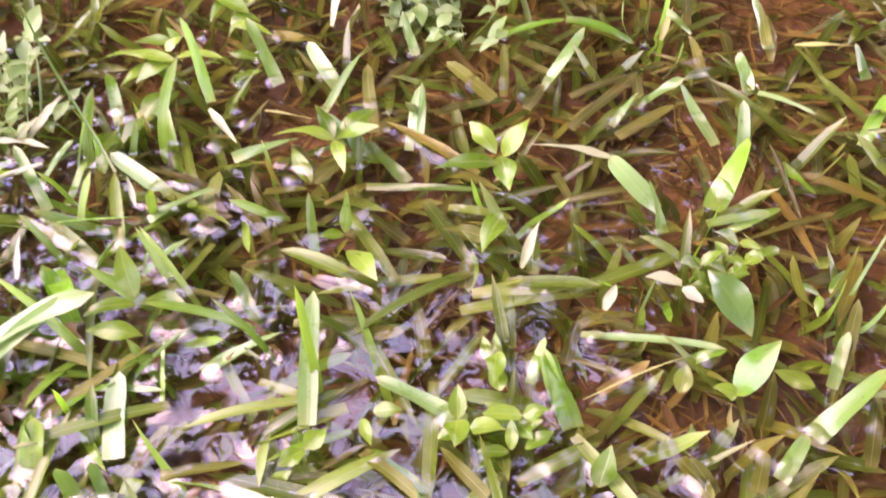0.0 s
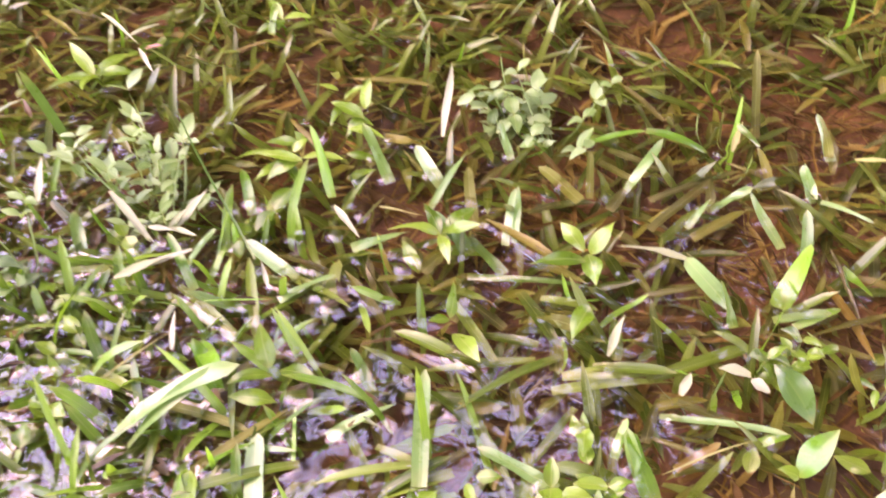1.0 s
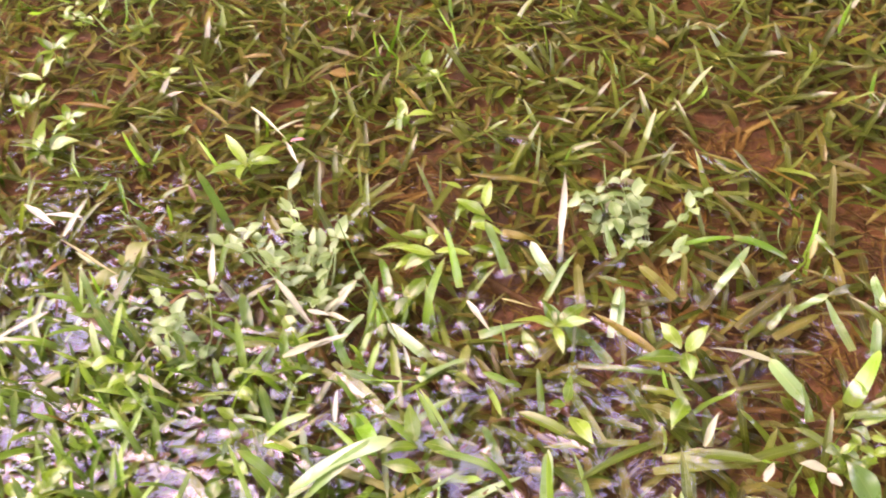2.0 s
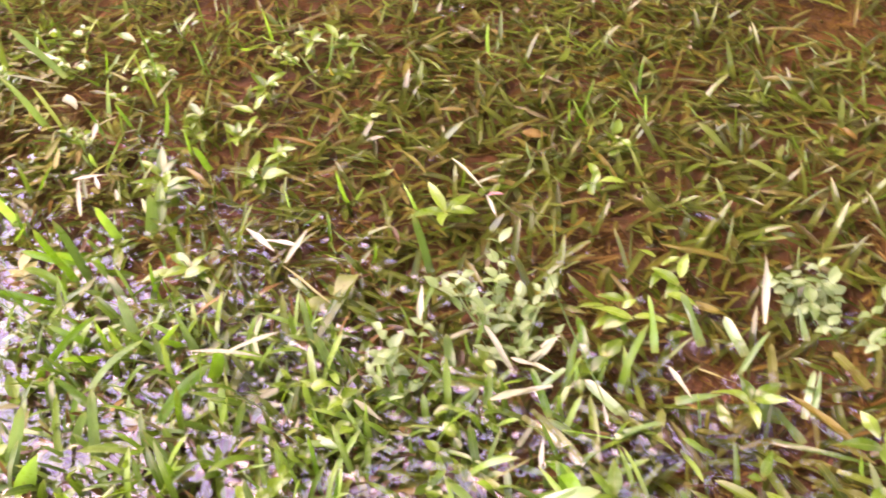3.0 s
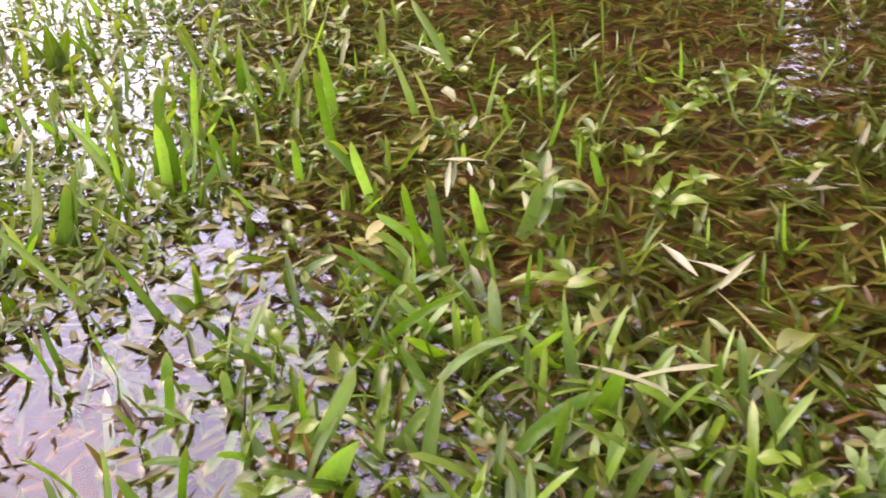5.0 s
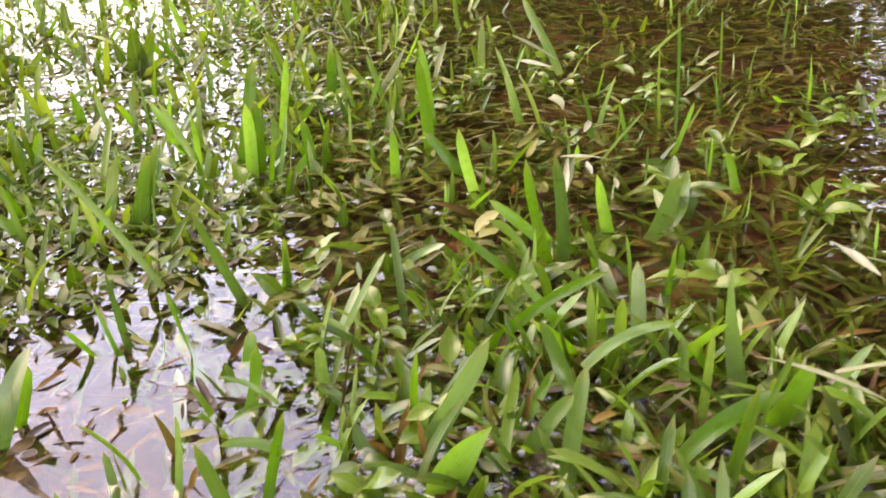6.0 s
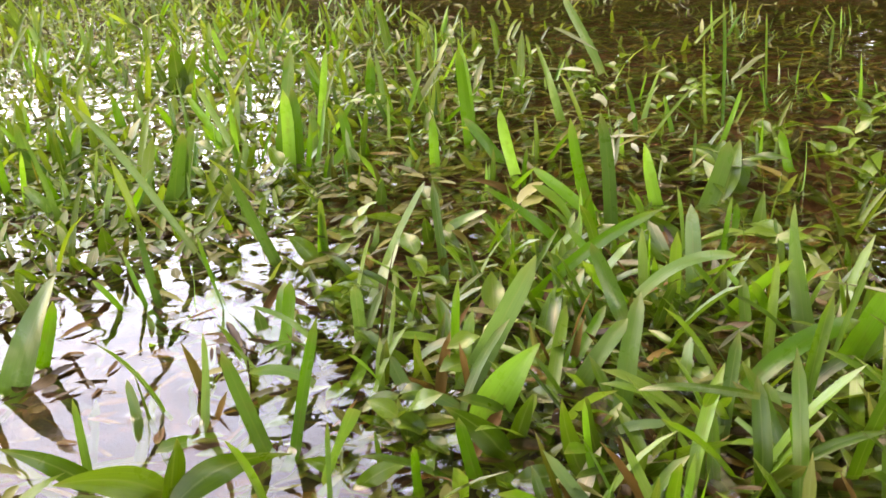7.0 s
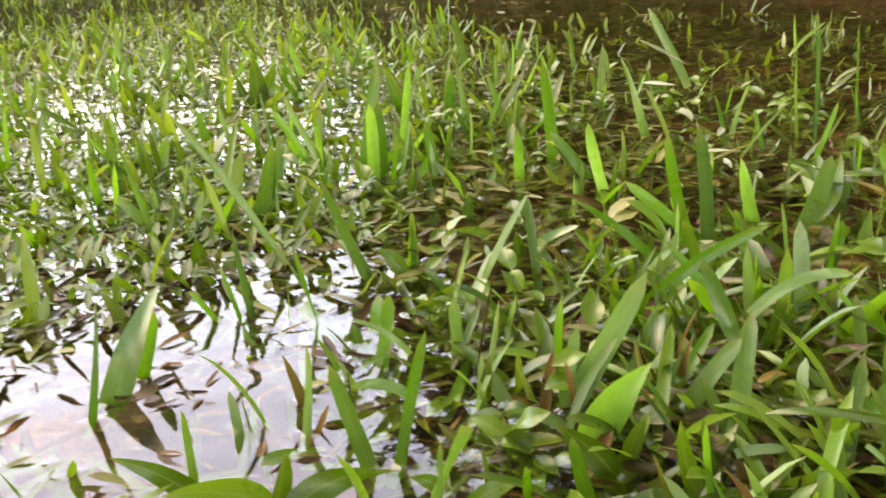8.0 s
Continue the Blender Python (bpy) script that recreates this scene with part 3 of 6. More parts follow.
strewn("upright_grass", "broad light green lawn blades standing in the bright water", "grass", 850, (-2.6, -0.78), (-0.1, 1.1), turf_bright, lambda x, y: 0.8 * emergent(x, y) * (1 - pool(x, y)), upright, 0.4)
strewn("standing_grass", "green lawn blades standing one by one out of the shallow water", "grass", 1050, (-0.62, 0.10), (0.20, 0.54), turf_broad, lambda x, y: 0.75 * near_lawn(x, y) * (1 - pool(x, y)), standing, 0.8)
strewn("lying_grass", "olive lawn blades lying on the water's surface", "grass", 180, (-0.64, 0.20), (0.25, 0.47), turf_green, lambda x, y: 0.8 + 0 * x, afloat_blades, 0.8)
strewn("distant_grass", "green grass standing out of the flooded lawn further off", "grass", 14000, (-7.0, -1.3), (-0.2, 3.0), turf_lime, lambda x, y: 0.06 + 0.9 * emergent(x, y), far_turf)
strewn("outer_grass", "green and olive lawn grass all round the puddle", "grass", 13000, (-8.0, 6.0), (-5.0, 8.0), turf_silver, lambda x, y: 1.0 - ((x > -5.0) & (x < 0.55) & (y > -0.1) & (y < 3.0)), outer_turf)
strewn("distant_submerged_grass", "olive grass lying under the water further off", "grass", 6500, (-5.0, 0.6), (1.2, 3.4), turf_brown_olive, lambda x, y: 0.9 + 0 * x, drowned)

strewn("small_floating_leaves", "small light green weed leaves spread on the water", "leaves", 15000, (-3.0, -0.5), (-0.1, 1.7), turf_lime, lambda x, y: 0.8 * emergent(x, y) * (1 - pool(x, y)) * np.clip((-0.74 - x) / 0.18, 0.07, 1) * np.clip(1 + (x + 1.4) * 0.6, 0.45, 1) * np.clip((0.60 - 0.45 * (x + 0.9) - y) / 0.16, 0.06, 1), afloat, 0.25)
strewn("floating_dead_leaves", "brown and olive dead leaf pieces drifting among the weeds", "leaves", 1500, (-1.6, -0.2), (-0.05, 1.0), turf_olive, lambda x, y: (0.15 + 0.6 * hollow(x, y)) * emergent(x, y) * (1 - 0.8 * pool(x, y)), afloat, 0.5)
strewn("sunken_dead_leaves", "brown rotting leaves and stalks among the standing grass", "leaves", 3600, (-1.7, -0.68), (0.0, 0.9), turf_olive, lambda x, y: 0.75 * emergent(x, y) * (1 - pool(x, y)), flat_float, 0.3)
strewn("bank_leaves", "small green and brown leaves crowding the edge of open water", "leaves", 2000, (-1.25, -0.765), (0.03, 0.38), turf_lime, lambda x, y: 0.8 * (1 - pool(x, y)), afloat, 0.25)
strewn("dead_bits", "rust-brown dead blades standing among the green grass", "dead grass", 120, (-0.66, -0.26), (0.14, 0.56), straw, lambda x, y: 0.9 * (1 - pool(x, y)), dead_stubs, 0.4)
strewn("pool_debris", "small brown dead leaf and straw pieces floating on open water", "leaves", 900, (-0.86, -0.55), (0.04, 0.26), straw, lambda x, y: 0.5 * pool(x, y) * (np.sin(47 * x + 31 * y) * np.sin(61 * y - 23 * x) > -0.1), flecks, 0.6)
strewn("floating_litter", "dark brown rotting leaves drifted together on open water", "leaves", 1500, (-0.80, -0.56), (0.05, 0.27), rotten_leaf, lambda x, y: 0.9 * drifts(x, y), scraps, 0.4)
strewn("edge_litter", "tan and brown dead leaves floating between the stems", "leaves", 700, (-0.95, -0.755), (0.05, 0.36), rotten_leaf, lambda x, y: 0.8 * (1 - pool(x, y)), scraps, 0.3)
strewn("lawn_litter", "wet brown straw and leaf scraps between the green blades", "dead grass", 800, (-0.60, 0.05), (0.20, 0.52), rotten_leaf, lambda x, y: 0.7 * near_lawn(x, y), scraps, 0.4)
strewn("drifting_grass", "olive grass blades lying in the water's surface", "grass", 11000, (-3.5, 0.6), (0.1, 2.8), turf_brown_olive, lambda x, y: np.clip(0.35 + 0.5 * (y - 0.4), 0.45, 0.8) * (1 - 0.4 * emergent(x, y)) * (1 - 0.3 * hollow(x, y)) * (1 - 0.55 * near_lawn(x, y)) * (1 - pool(x, y)) * (1 - 0.9 * bare(x, y)), at_surface)

# ---- blades, leaves and dried blades seen one by one ----
t = tuft(-0.669, 0.101)
blade(t, (-0.669, 0.101, -0.019), (-0.661, 0.138, 0.053), 0.0155, 0.2, "D", -38)
blade(t, (-0.654, 0.089, -0.02), (-0.65, 0.105, 0.058), 0.0043, 0.1, "G", -33)
blade(t, (-0.682, 0.124, -0.012), (-0.678, 0.139, 0.034), 0.0072, 0.1, "G", -13)
t = tuft(-0.537, 0.169)
blade(t, (-0.652, 0.221, -0.020), (-0.705, 0.234, 0.001), 0.0114, 0.3, "C", -43)
blade(t, (-0.605, 0.178, -0.020), (-0.671, 0.215, -0.001), 0.0077, 0.1, "P", -6)
blade(t, (-0.592, 0.138, -0.020), (-0.606, 0.142, 0.016), 0.0055, 0.2, "D", -44)
blade(t, (-0.550, 0.219, -0.020), (-0.596, 0.273, -0.013), 0.0070, 0.2, "G", -37)
blade(t, (-0.53, 0.17, -0.017), (-0.537, 0.156, 0.049), 0.0075, 0.2, "D", -39)
blade(t, (-0.526, 0.171, -0.021), (-0.516, 0.188, 0.059), 0.0057, 0.2, "G", -41)
blade(t, (-0.613, 0.273, -0.020), (-0.635, 0.323, 0.026), 0.0085, 0.2, "P", -48)
blade(t, (-0.574, 0.159, -0.015), (-0.571, 0.165, 0.042), 0.0042, 0.1, "P", -20)
blade(t, (-0.553, 0.206, 0.007), (-0.568, 0.182, 0.017), 0.0056, 0.8, "P", -6)
t = tuft(-0.566, 0.106)
blade(t, (-0.566, 0.106, -0.013), (-0.566, 0.106, 0.037), 0.0038, 0.1, "D", -11)
t = tuft(-0.485, 0.223)
blade(t, (-0.520, 0.241, -0.020), (-0.545, 0.242, 0.012), 0.0081, 0.3, "P", -40)
blade(t, (-0.515, 0.251, -0.022), (-0.487, 0.283, 0.064), 0.0115, 0.3, "P", -62)
blade(t, (-0.478, 0.176, 0.038), (-0.486, 0.164, 0.007), 0.0064, 0.2, "D", -5)
blade(t, (-0.499, 0.246, -0.002), (-0.517, 0.226, 0.006), 0.0058, 0.8, "P", -60)
blade(t, (-0.555, 0.291, -0.020), (-0.599, 0.282, -0.006), 0.0067, 0.4, "P", -41)
blade(t, (-0.49, 0.194, -0.006), (-0.491, 0.193, 0.016), 0.0025, 0.1, "L", -43)
blade(t, (-0.466, 0.193, -0.007), (-0.466, 0.192, 0.02), 0.0051, 0.2, "G", -20)
blade(t, (-0.455, 0.215, -0.009), (-0.46, 0.21, 0.027), 0.0069, 0.3, "G", -51)
blade(t, (-0.469, 0.245, -0.007), (-0.46, 0.253, 0.019), 0.005, 0.2, "L", -62)
t = tuft(-0.424, 0.253)
blade(t, (-0.436, 0.272, -0.024), (-0.468, 0.332, 0.036), 0.0100, 0.3, "D", -15)
blade(t, (-0.469, 0.331, 0.034), (-0.452, 0.386, 0.042), 0.0058, 0.75, "P", -60)
blade(t, (-0.433, 0.261, -0.009), (-0.438, 0.257, 0.025), 0.0065, 0.2, "L", -36)
blade(t, (-0.421, 0.244, -0.012), (-0.425, 0.241, 0.035), 0.0031, 0.1, "G", -41)
blade(t, (-0.41, 0.288, -0.004), (-0.399, 0.295, 0.011), 0.0044, 0.5, "P", -69)
blade(t, (-0.411, 0.254, -0.005), (-0.408, 0.256, 0.015), 0.0037, 0.3, "L", -41)
blade(t, (-0.389, 0.285, 0.023), (-0.378, 0.29, 0.013), 0.0023, 0.2, "P", -47)
blade(t, (-0.434, 0.273, 0.004), (-0.418, 0.284, 0.009), 0.0044, 0.4, "P", -52)
t = tuft(-0.481, 0.278)
blade(t, (-0.492, 0.304, -0.014), (-0.493, 0.338, 0.020), 0.0062, 0.4, "G", -55)
blade(t, (-0.479, 0.294, -0.011), (-0.459, 0.311, 0.033), 0.0091, 0.2, "D", -49)
t = tuft(-0.49, 0.366)
blade(t, (-0.470, 0.323, 0.023), (-0.486, 0.318, 0.060), 0.0085, 0.2, "D", -57)
blade(t, (-0.509, 0.413, -0.020), (-0.520, 0.426, 0.010), 0.0100, 0.2, "B", -50)
blade(t, (-0.485, 0.404, -0.020), (-0.502, 0.421, 0.049), 0.0102, 0.1, "P", -43)
blade(t, (-0.477, 0.406, -0.020), (-0.441, 0.419, 0.033), 0.0094, 0.4, "G", -31)
blade(t, (-0.488, 0.37, -0.009), (-0.479, 0.376, 0.024), 0.006, 0.3, "L", -29)
t = tuft(-0.392, 0.365)
blade(t, (-0.426, 0.415, -0.020), (-0.446, 0.426, 0.060), 0.0116, 0.05, "D", -78)
blade(t, (-0.404, 0.394, -0.014), (-0.386, 0.402, 0.039), 0.0124, 0.3, "G", -55)
blade(t, (-0.392, 0.402, -0.008), (-0.387, 0.405, 0.024), 0.01, 0.3, "D", -87)
blade(t, (-0.412, 0.328, -0.004), (-0.419, 0.324, 0.01), 0.0067, 0.3, "L", -43)
blade(t, (-0.384, 0.333, 0.009), (-0.403, 0.325, 0.013), 0.0038, 0.3, "P", -87)
t = tuft(-0.417, 0.312)
blade(t, (-0.420, 0.330, -0.010), (-0.393, 0.392, 0.024), 0.0088, 0.8, "C", -60)
t = tuft(-0.563, 0.334)
blade(t, (-0.563, 0.334, -0.019), (-0.5, 0.392, 0.054), 0.0075, 0.4, "G", -59)
t = tuft(-0.362, 0.292)
blade(t, (-0.362, 0.292, -0.012), (-0.369, 0.289, 0.036), 0.007, 0.1, "G", -95)
blade(t, (-0.367, 0.261, 0.051), (-0.402, 0.241, 0.048), 0.0032, 0.2, "L", -42)
blade(t, (-0.361, 0.285, 0.001), (-0.383, 0.276, -0.003), 0.0046, 0.6, "L", -70)
t = tuft(-0.63, 0.247)
blade(t, (-0.660, 0.263, -0.021), (-0.617, 0.286, 0.022), 0.0078, 0.5, "L", -8)
blade(t, (-0.631, 0.233, -0.018), (-0.656, 0.257, 0.013), 0.0096, 0.2, "G", -24)
blade(t, (-0.733, 0.275, -0.022), (-0.836, 0.282, -0.008), 0.0112, 0.3, "G", -29)
blade(t, (-0.587, 0.258, -0.01), (-0.588, 0.257, 0.03), 0.0087, 0.1, "P", -23)
blade(t, (-0.604, 0.218, -0.014), (-0.599, 0.227, 0.039), 0.0091, 0.1, "G", -50)
t = tuft(-0.757, 0.254)
blade(t, (-0.757, 0.254, 0.006), (-0.779, 0.202, 0.109), 0.0054, 0.1, "D", -7)
t = tuft(-0.718, 0.209)
blade(t, (-0.718, 0.209, -0.018), (-0.72, 0.204, 0.05), 0.0054, 0.1, "D", -50)
blade(t, (-0.719, 0.19, -0.007), (-0.724, 0.175, 0.021), 0.0037, 0.3, "G", -47)
t = tuft(-0.873, 0.29)
blade(t, (-0.873, 0.29, -0.021), (-0.865, 0.308, 0.059), 0.0179, 0.2, "D", -12)
blade(t, (-0.895, 0.311, -0.021), (-0.887, 0.328, 0.059), 0.0074, 0.1, "D", 0)
t = tuft(-0.89, 0.409)
blade(t, (-0.89, 0.409, -0.024), (-0.889, 0.412, 0.07), 0.0119, 0.2, "G", -39)
blade(t, (-0.898, 0.426, -0.024), (-0.898, 0.426, 0.069), 0.0112, 0.1, "G", -56)
blade(t, (-0.935, 0.386, -0.021), (-0.935, 0.386, 0.059), 0.0061, 0.2, "G", -24)
blade(t, (-0.913, 0.412, -0.024), (-0.903, 0.433, 0.101), 0.0136, 0.2, "G", -24)
blade(t, (-0.892, 0.383, -0.024), (-0.913, 0.347, 0.083), 0.0065, 0.3, "P", -26)
blade(t, (-0.931, 0.392, -0.008), (-0.926, 0.401, 0.022), 0.006, 0.2, "L", -15)
t = tuft(-0.921, 0.455)
blade(t, (-0.921, 0.455, -0.015), (-0.919, 0.458, 0.042), 0.009, 0.1, "P", -23)
blade(t, (-0.868, 0.461, -0.017), (-0.872, 0.455, 0.05), 0.0103, 0.2, "G", -59)
blade(t, (-0.959, 0.484, -0.024), (-0.949, 0.499, 0.087), 0.0079, 0.1, "G", -29)
blade(t, (-0.875, 0.471, -0.016), (-0.868, 0.48, 0.045), 0.0064, 0.2, "L", -36)
t = tuft(-0.899, 0.633)
blade(t, (-0.899, 0.633, -0.024), (-0.907, 0.625, 0.083), 0.012, 0.1, "G", -17)
t = tuft(-1.04, 0.568)
blade(t, (-1.04, 0.568, -0.021), (-1.056, 0.545, 0.06), 0.0118, 0.3, "G", -52)
blade(t, (-1.044, 0.613, -0.019), (-1.04, 0.618, 0.055), 0.0121, 0.1, "G", -16)
t = tuft(-0.599, 0.466)
blade(t, (-0.599, 0.466, -0.024), (-0.615, 0.453, 0.075), 0.0085, 0.1, "G", -43)
blade(t, (-0.593, 0.471, -0.024), (-0.601, 0.466, 0.078), 0.0098, 0.1, "D", -64)
blade(t, (-0.611, 0.486, -0.013), (-0.65, 0.454, 0.036), 0.0089, 0.4, "G", -41)
blade(t, (-0.594, 0.437, -0.014), (-0.64, 0.396, 0.039), 0.0064, 0.3, "G", -37)
blade(t, (-0.571, 0.478, -0.009), (-0.578, 0.474, 0.027), 0.0054, 0.1, "G", -45)
t = tuft(-0.727, 0.523)
blade(t, (-0.727, 0.523, -0.019), (-0.738, 0.512, 0.055), 0.0103, 0.2, "G", -31)
blade(t, (-0.767, 0.55, -0.013), (-0.793, 0.524, 0.038), 0.0101, 0.3, "G", -58)
t = tuft(-0.599, 0.532)
blade(t, (-0.599, 0.532, -0.016), (-0.61, 0.524, 0.045), 0.01, 0.2, "G", -41)
blade(t, (-0.578, 0.547, -0.016), (-0.563, 0.556, 0.047), 0.0129, 0.2, "D", -74)
blade(t, (-0.586, 0.599, -0.020), (-0.589, 0.618, 0.016), 0.0205, 0.2, "L", -40)
t = tuft(-1.049, 0.254)
blade(t, (-1.049, 0.254, -0.019), (-1.051, 0.247, 0.053), 0.0113, 0.2, "D", 3)
blade(t, (-1.058, 0.289, -0.014), (-1.054, 0.3, 0.039), 0.0106, 0.2, "G", -3)
blade(t, (-1.044, 0.28, -0.015), (-1.039, 0.296, 0.043), 0.0069, 0.1, "P", -26)
t = tuft(-0.908, 0.231)
blade(t, (-0.908, 0.231, -0.011), (-0.916, 0.204, 0.032), 0.0095, 0.3, "D", -22)
blade(t, (-0.943, 0.243, -0.01), (-0.944, 0.24, 0.028), 0.0057, 0.1, "P", 6)
blade(t, (-0.9, 0.224, -0.024), (-0.905, 0.207, 0.077), 0.0049, 0.1, "D", -19)
blade(t, (-0.95, 0.242, -0.013), (-0.954, 0.227, 0.037), 0.0065, 0.2, "G", -42)
blade(t, (-0.874, 0.235, -0.013), (-0.868, 0.251, 0.036), 0.0055, 0.2, "P", -17)
t = tuft(-0.992, 0.419)
blade(t, (-0.992, 0.419, -0.019), (-1.01, 0.385, 0.056), 0.0095, 0.3, "G", -5)
t = tuft(-1.321, 0.87)
blade(t, (-1.321, 0.87, -0.024), (-1.333, 0.856, 0.078), 0.0135, 0.2, "L", -44)
t = tuft(-0.81, 0.504)
blade(t, (-0.81, 0.504, -0.014), (-0.81, 0.504, 0.041), 0.0093, 0.1, "G", -42)
t = tuft(-0.707, 0.292)
blade(t, (-0.707, 0.292, -0.024), (-0.722, 0.265, 0.068), 0.0081, 0.3, "D", -51)
blade(t, (-0.705, 0.315, -0.01), (-0.704, 0.316, 0.029), 0.0064, 0.1, "G", -10)
blade(t, (-0.704, 0.317, -0.013), (-0.704, 0.317, 0.038), 0.0056, 0.1, "L", -40)
t = tuft(-1.149, 0.38)
blade(t, (-1.149, 0.38, -0.015), (-1.152, 0.372, 0.042), 0.0108, 0.3, "G", -28)
blade(t, (-1.203, 0.383, 0.014), (-1.189, 0.417, 0.036), 0.0045, 0.3, "P", -33)
t = tuft(-0.573, 0.664)
blade(t, (-0.573, 0.664, -0.011), (-0.583, 0.659, 0.031), 0.0082, 0.2, "G", -55)
blade(t, (-0.612, 0.683, -0.012), (-0.612, 0.683, 0.033), 0.0038, 0.1, "G", -32)
t = tuft(-0.548, 0.487)
blade(t, (-0.548, 0.487, -0.005), (-0.576, 0.468, 0.015), 0.0085, 0.6, "L", -74)
blade(t, (-0.526, 0.505, -0.008), (-0.525, 0.506, 0.023), 0.0058, 0.2, "G", -77)
blade(t, (-0.539, 0.454, -0.006), (-0.504, 0.476, 0.017), 0.0027, 0.5, "L", -56)
blade(t, (-0.529, 0.46, -0.015), (-0.535, 0.456, 0.044), 0.0042, 0.1, "D", -32)
t = weed(-0.487, 0.241)
blade(t, (-0.487, 0.241, -0.013), (-0.467, 0.263, 0.036), 0.0157, 0.5, "E", -28)
blade(t, (-0.466, 0.243, -0.007), (-0.459, 0.25, 0.021), 0.007, 0.3, "B", -63)
blade(t, (-0.459, 0.236, -0.008), (-0.477, 0.217, 0.022), 0.0109, 0.8, "B", -22)
t = weed(-0.413, 0.262)
blade(t, (-0.413, 0.262, -0.006), (-0.387, 0.28, 0.016), 0.0087, 0.7, "B", -52)
blade(t, (-0.427, 0.247, -0.011), (-0.435, 0.24, 0.032), 0.0082, 0.7, "B", -25)
blade(t, (-0.398, 0.278, 0.027), (-0.393, 0.281, 0.038), 0.0048, 0.5, "K", -45)
t = weed(-0.529, 0.121)
blade(t, (-0.529, 0.121, -0.01), (-0.526, 0.128, 0.027), 0.0144, 0.5, "B", 7)
blade(t, (-0.526, 0.118, -0.004), (-0.507, 0.165, 0.011), 0.0112, 1.0, "B", -15)
blade(t, (-0.536, 0.127, -0.005), (-0.549, 0.088, 0.015), 0.0136, 0.7, "B", -13)
blade(t, (-0.56, 0.111, -0.01), (-0.569, 0.077, 0.027), 0.0085, 0.5, "B", 13)
t = weed(-0.79, 0.215)
blade(t, (-0.835, 0.235, -0.020), (-0.857, 0.249, 0.012), 0.0178, 0.3, "B", -47)
blade(t, (-0.805, 0.216, -0.008), (-0.805, 0.215, 0.024), 0.0117, 0.6, "B", -28)
blade(t, (-0.793, 0.225, -0.008), (-0.789, 0.236, 0.022), 0.0102, 0.6, "B", -46)
t = weed(-1.317, 0.526)
blade(t, (-1.317, 0.526, -0.022), (-1.317, 0.525, 0.063), 0.0235, 0.3, "B", -44)
blade(t, (-1.322, 0.517, -0.019), (-1.307, 0.549, 0.054), 0.0196, 0.4, "B", -42)
blade(t, (-1.339, 0.538, -0.016), (-1.328, 0.56, 0.046), 0.0125, 0.4, "K", 1)
blade(t, (-1.354, 0.534, -0.014), (-1.362, 0.518, 0.04), 0.0119, 0.5, "K", -5)
t = tuft(-0.71, 0.758)
blade(t, (-0.71, 0.758, -0.024), (-0.715, 0.754, 0.083), 0.0034, 0.1, "L", -36)
blade(t, (-0.696, 0.762, -0.024), (-0.701, 0.759, 0.115), 0.0039, 0.1, "G", -81)
blade(t, (-0.713, 0.711, -0.012), (-0.722, 0.704, 0.035), 0.0047, 0.3, "G", -72)
t = tuft(-0.69, 0.702)
blade(t, (-0.69, 0.702, 0.083), (-0.668, 0.717, 0.11), 0.0031, 0.3, "L", -69)
blade(t, (-0.667, 0.707, -0.016), (-0.651, 0.716, 0.047), 0.0049, 0.1, "G", -36)
t = tuft(-0.816, 0.733)
blade(t, (-0.816, 0.733, 0.04), (-0.846, 0.709, 0.117), 0.0091, 0.3, "P", -51)
blade(t, (-0.82, 0.687, -0.024), (-0.841, 0.664, 0.078), 0.0091, 0.2, "D", -48)
dry_blade((-0.804, 0.649, 0.096), (-0.773, 0.676, 0.073), 0.0037, 0.2, "W", -28)
dry_blade((-0.656, 0.706, 0.054), (-0.634, 0.719, 0.077), 0.0044, 0.1, "W", -31)
t = tuft(-0.762, 0.721)
blade(t, (-0.762, 0.721, -0.018), (-0.747, 0.732, 0.051), 0.0058, 0.4, "P", -41)
dry_blade((-0.685, 0.59, 0.016), (-0.658, 0.61, 0.031), 0.0029, 0.2, "Y", -50)
t = tuft(-0.666, 0.605)
blade(t, (-0.666, 0.605, 0.019), (-0.64, 0.623, 0.062), 0.0028, 0.2, "L", -42)
dry_blade((-0.675, 0.573, 0.003), (-0.671, 0.576, 0.031), 0.0052, 0.1, "W", -79)
t = tuft(-1.178, 0.951)
blade(t, (-1.178, 0.951, -0.019), (-1.185, 0.944, 0.055), 0.0072, 0.2, "L", -34)
t = tuft(-0.759, 0.948)
blade(t, (-0.759, 0.948, -0.024), (-0.764, 0.945, 0.079), 0.0029, 0.1, "L", -68)
t = tuft(-0.807, 1.185)
blade(t, (-0.807, 1.185, -0.013), (-0.806, 1.186, 0.036), 0.0043, 0.1, "L", -59)
t = tuft(-0.939, 0.833)
blade(t, (-0.939, 0.833, -0.013), (-0.946, 0.827, 0.036), 0.0047, 0.2, "L", -39)
t = tuft(-1.087, 0.923)
blade(t, (-1.087, 0.923, -0.013), (-1.094, 0.917, 0.037), 0.0054, 0.2, "L", -37)
dry_blade((-0.563, 0.244, -0.021), (-0.553, 0.258, 0.061), 0.0017, 0.1, "N", -34)
t = tuft(-0.58, 0.271)
blade(t, (-0.58, 0.271, 0.039), (-0.566, 0.289, 0.081), 0.0039, 0.2, "P", -34)
blade(t, (-0.579, 0.223, 0.015), (-0.593, 0.2, 0.036), 0.003, 0.6, "P", -16)
dry_blade((-0.69, 0.49, -0.005), (-0.722, 0.459, 0.013), 0.006, 0.4, "N", -63)
dry_blade((-0.598, 0.176, -0.009), (-0.602, 0.168, 0.026), 0.0053, 0.5, "N", -24)
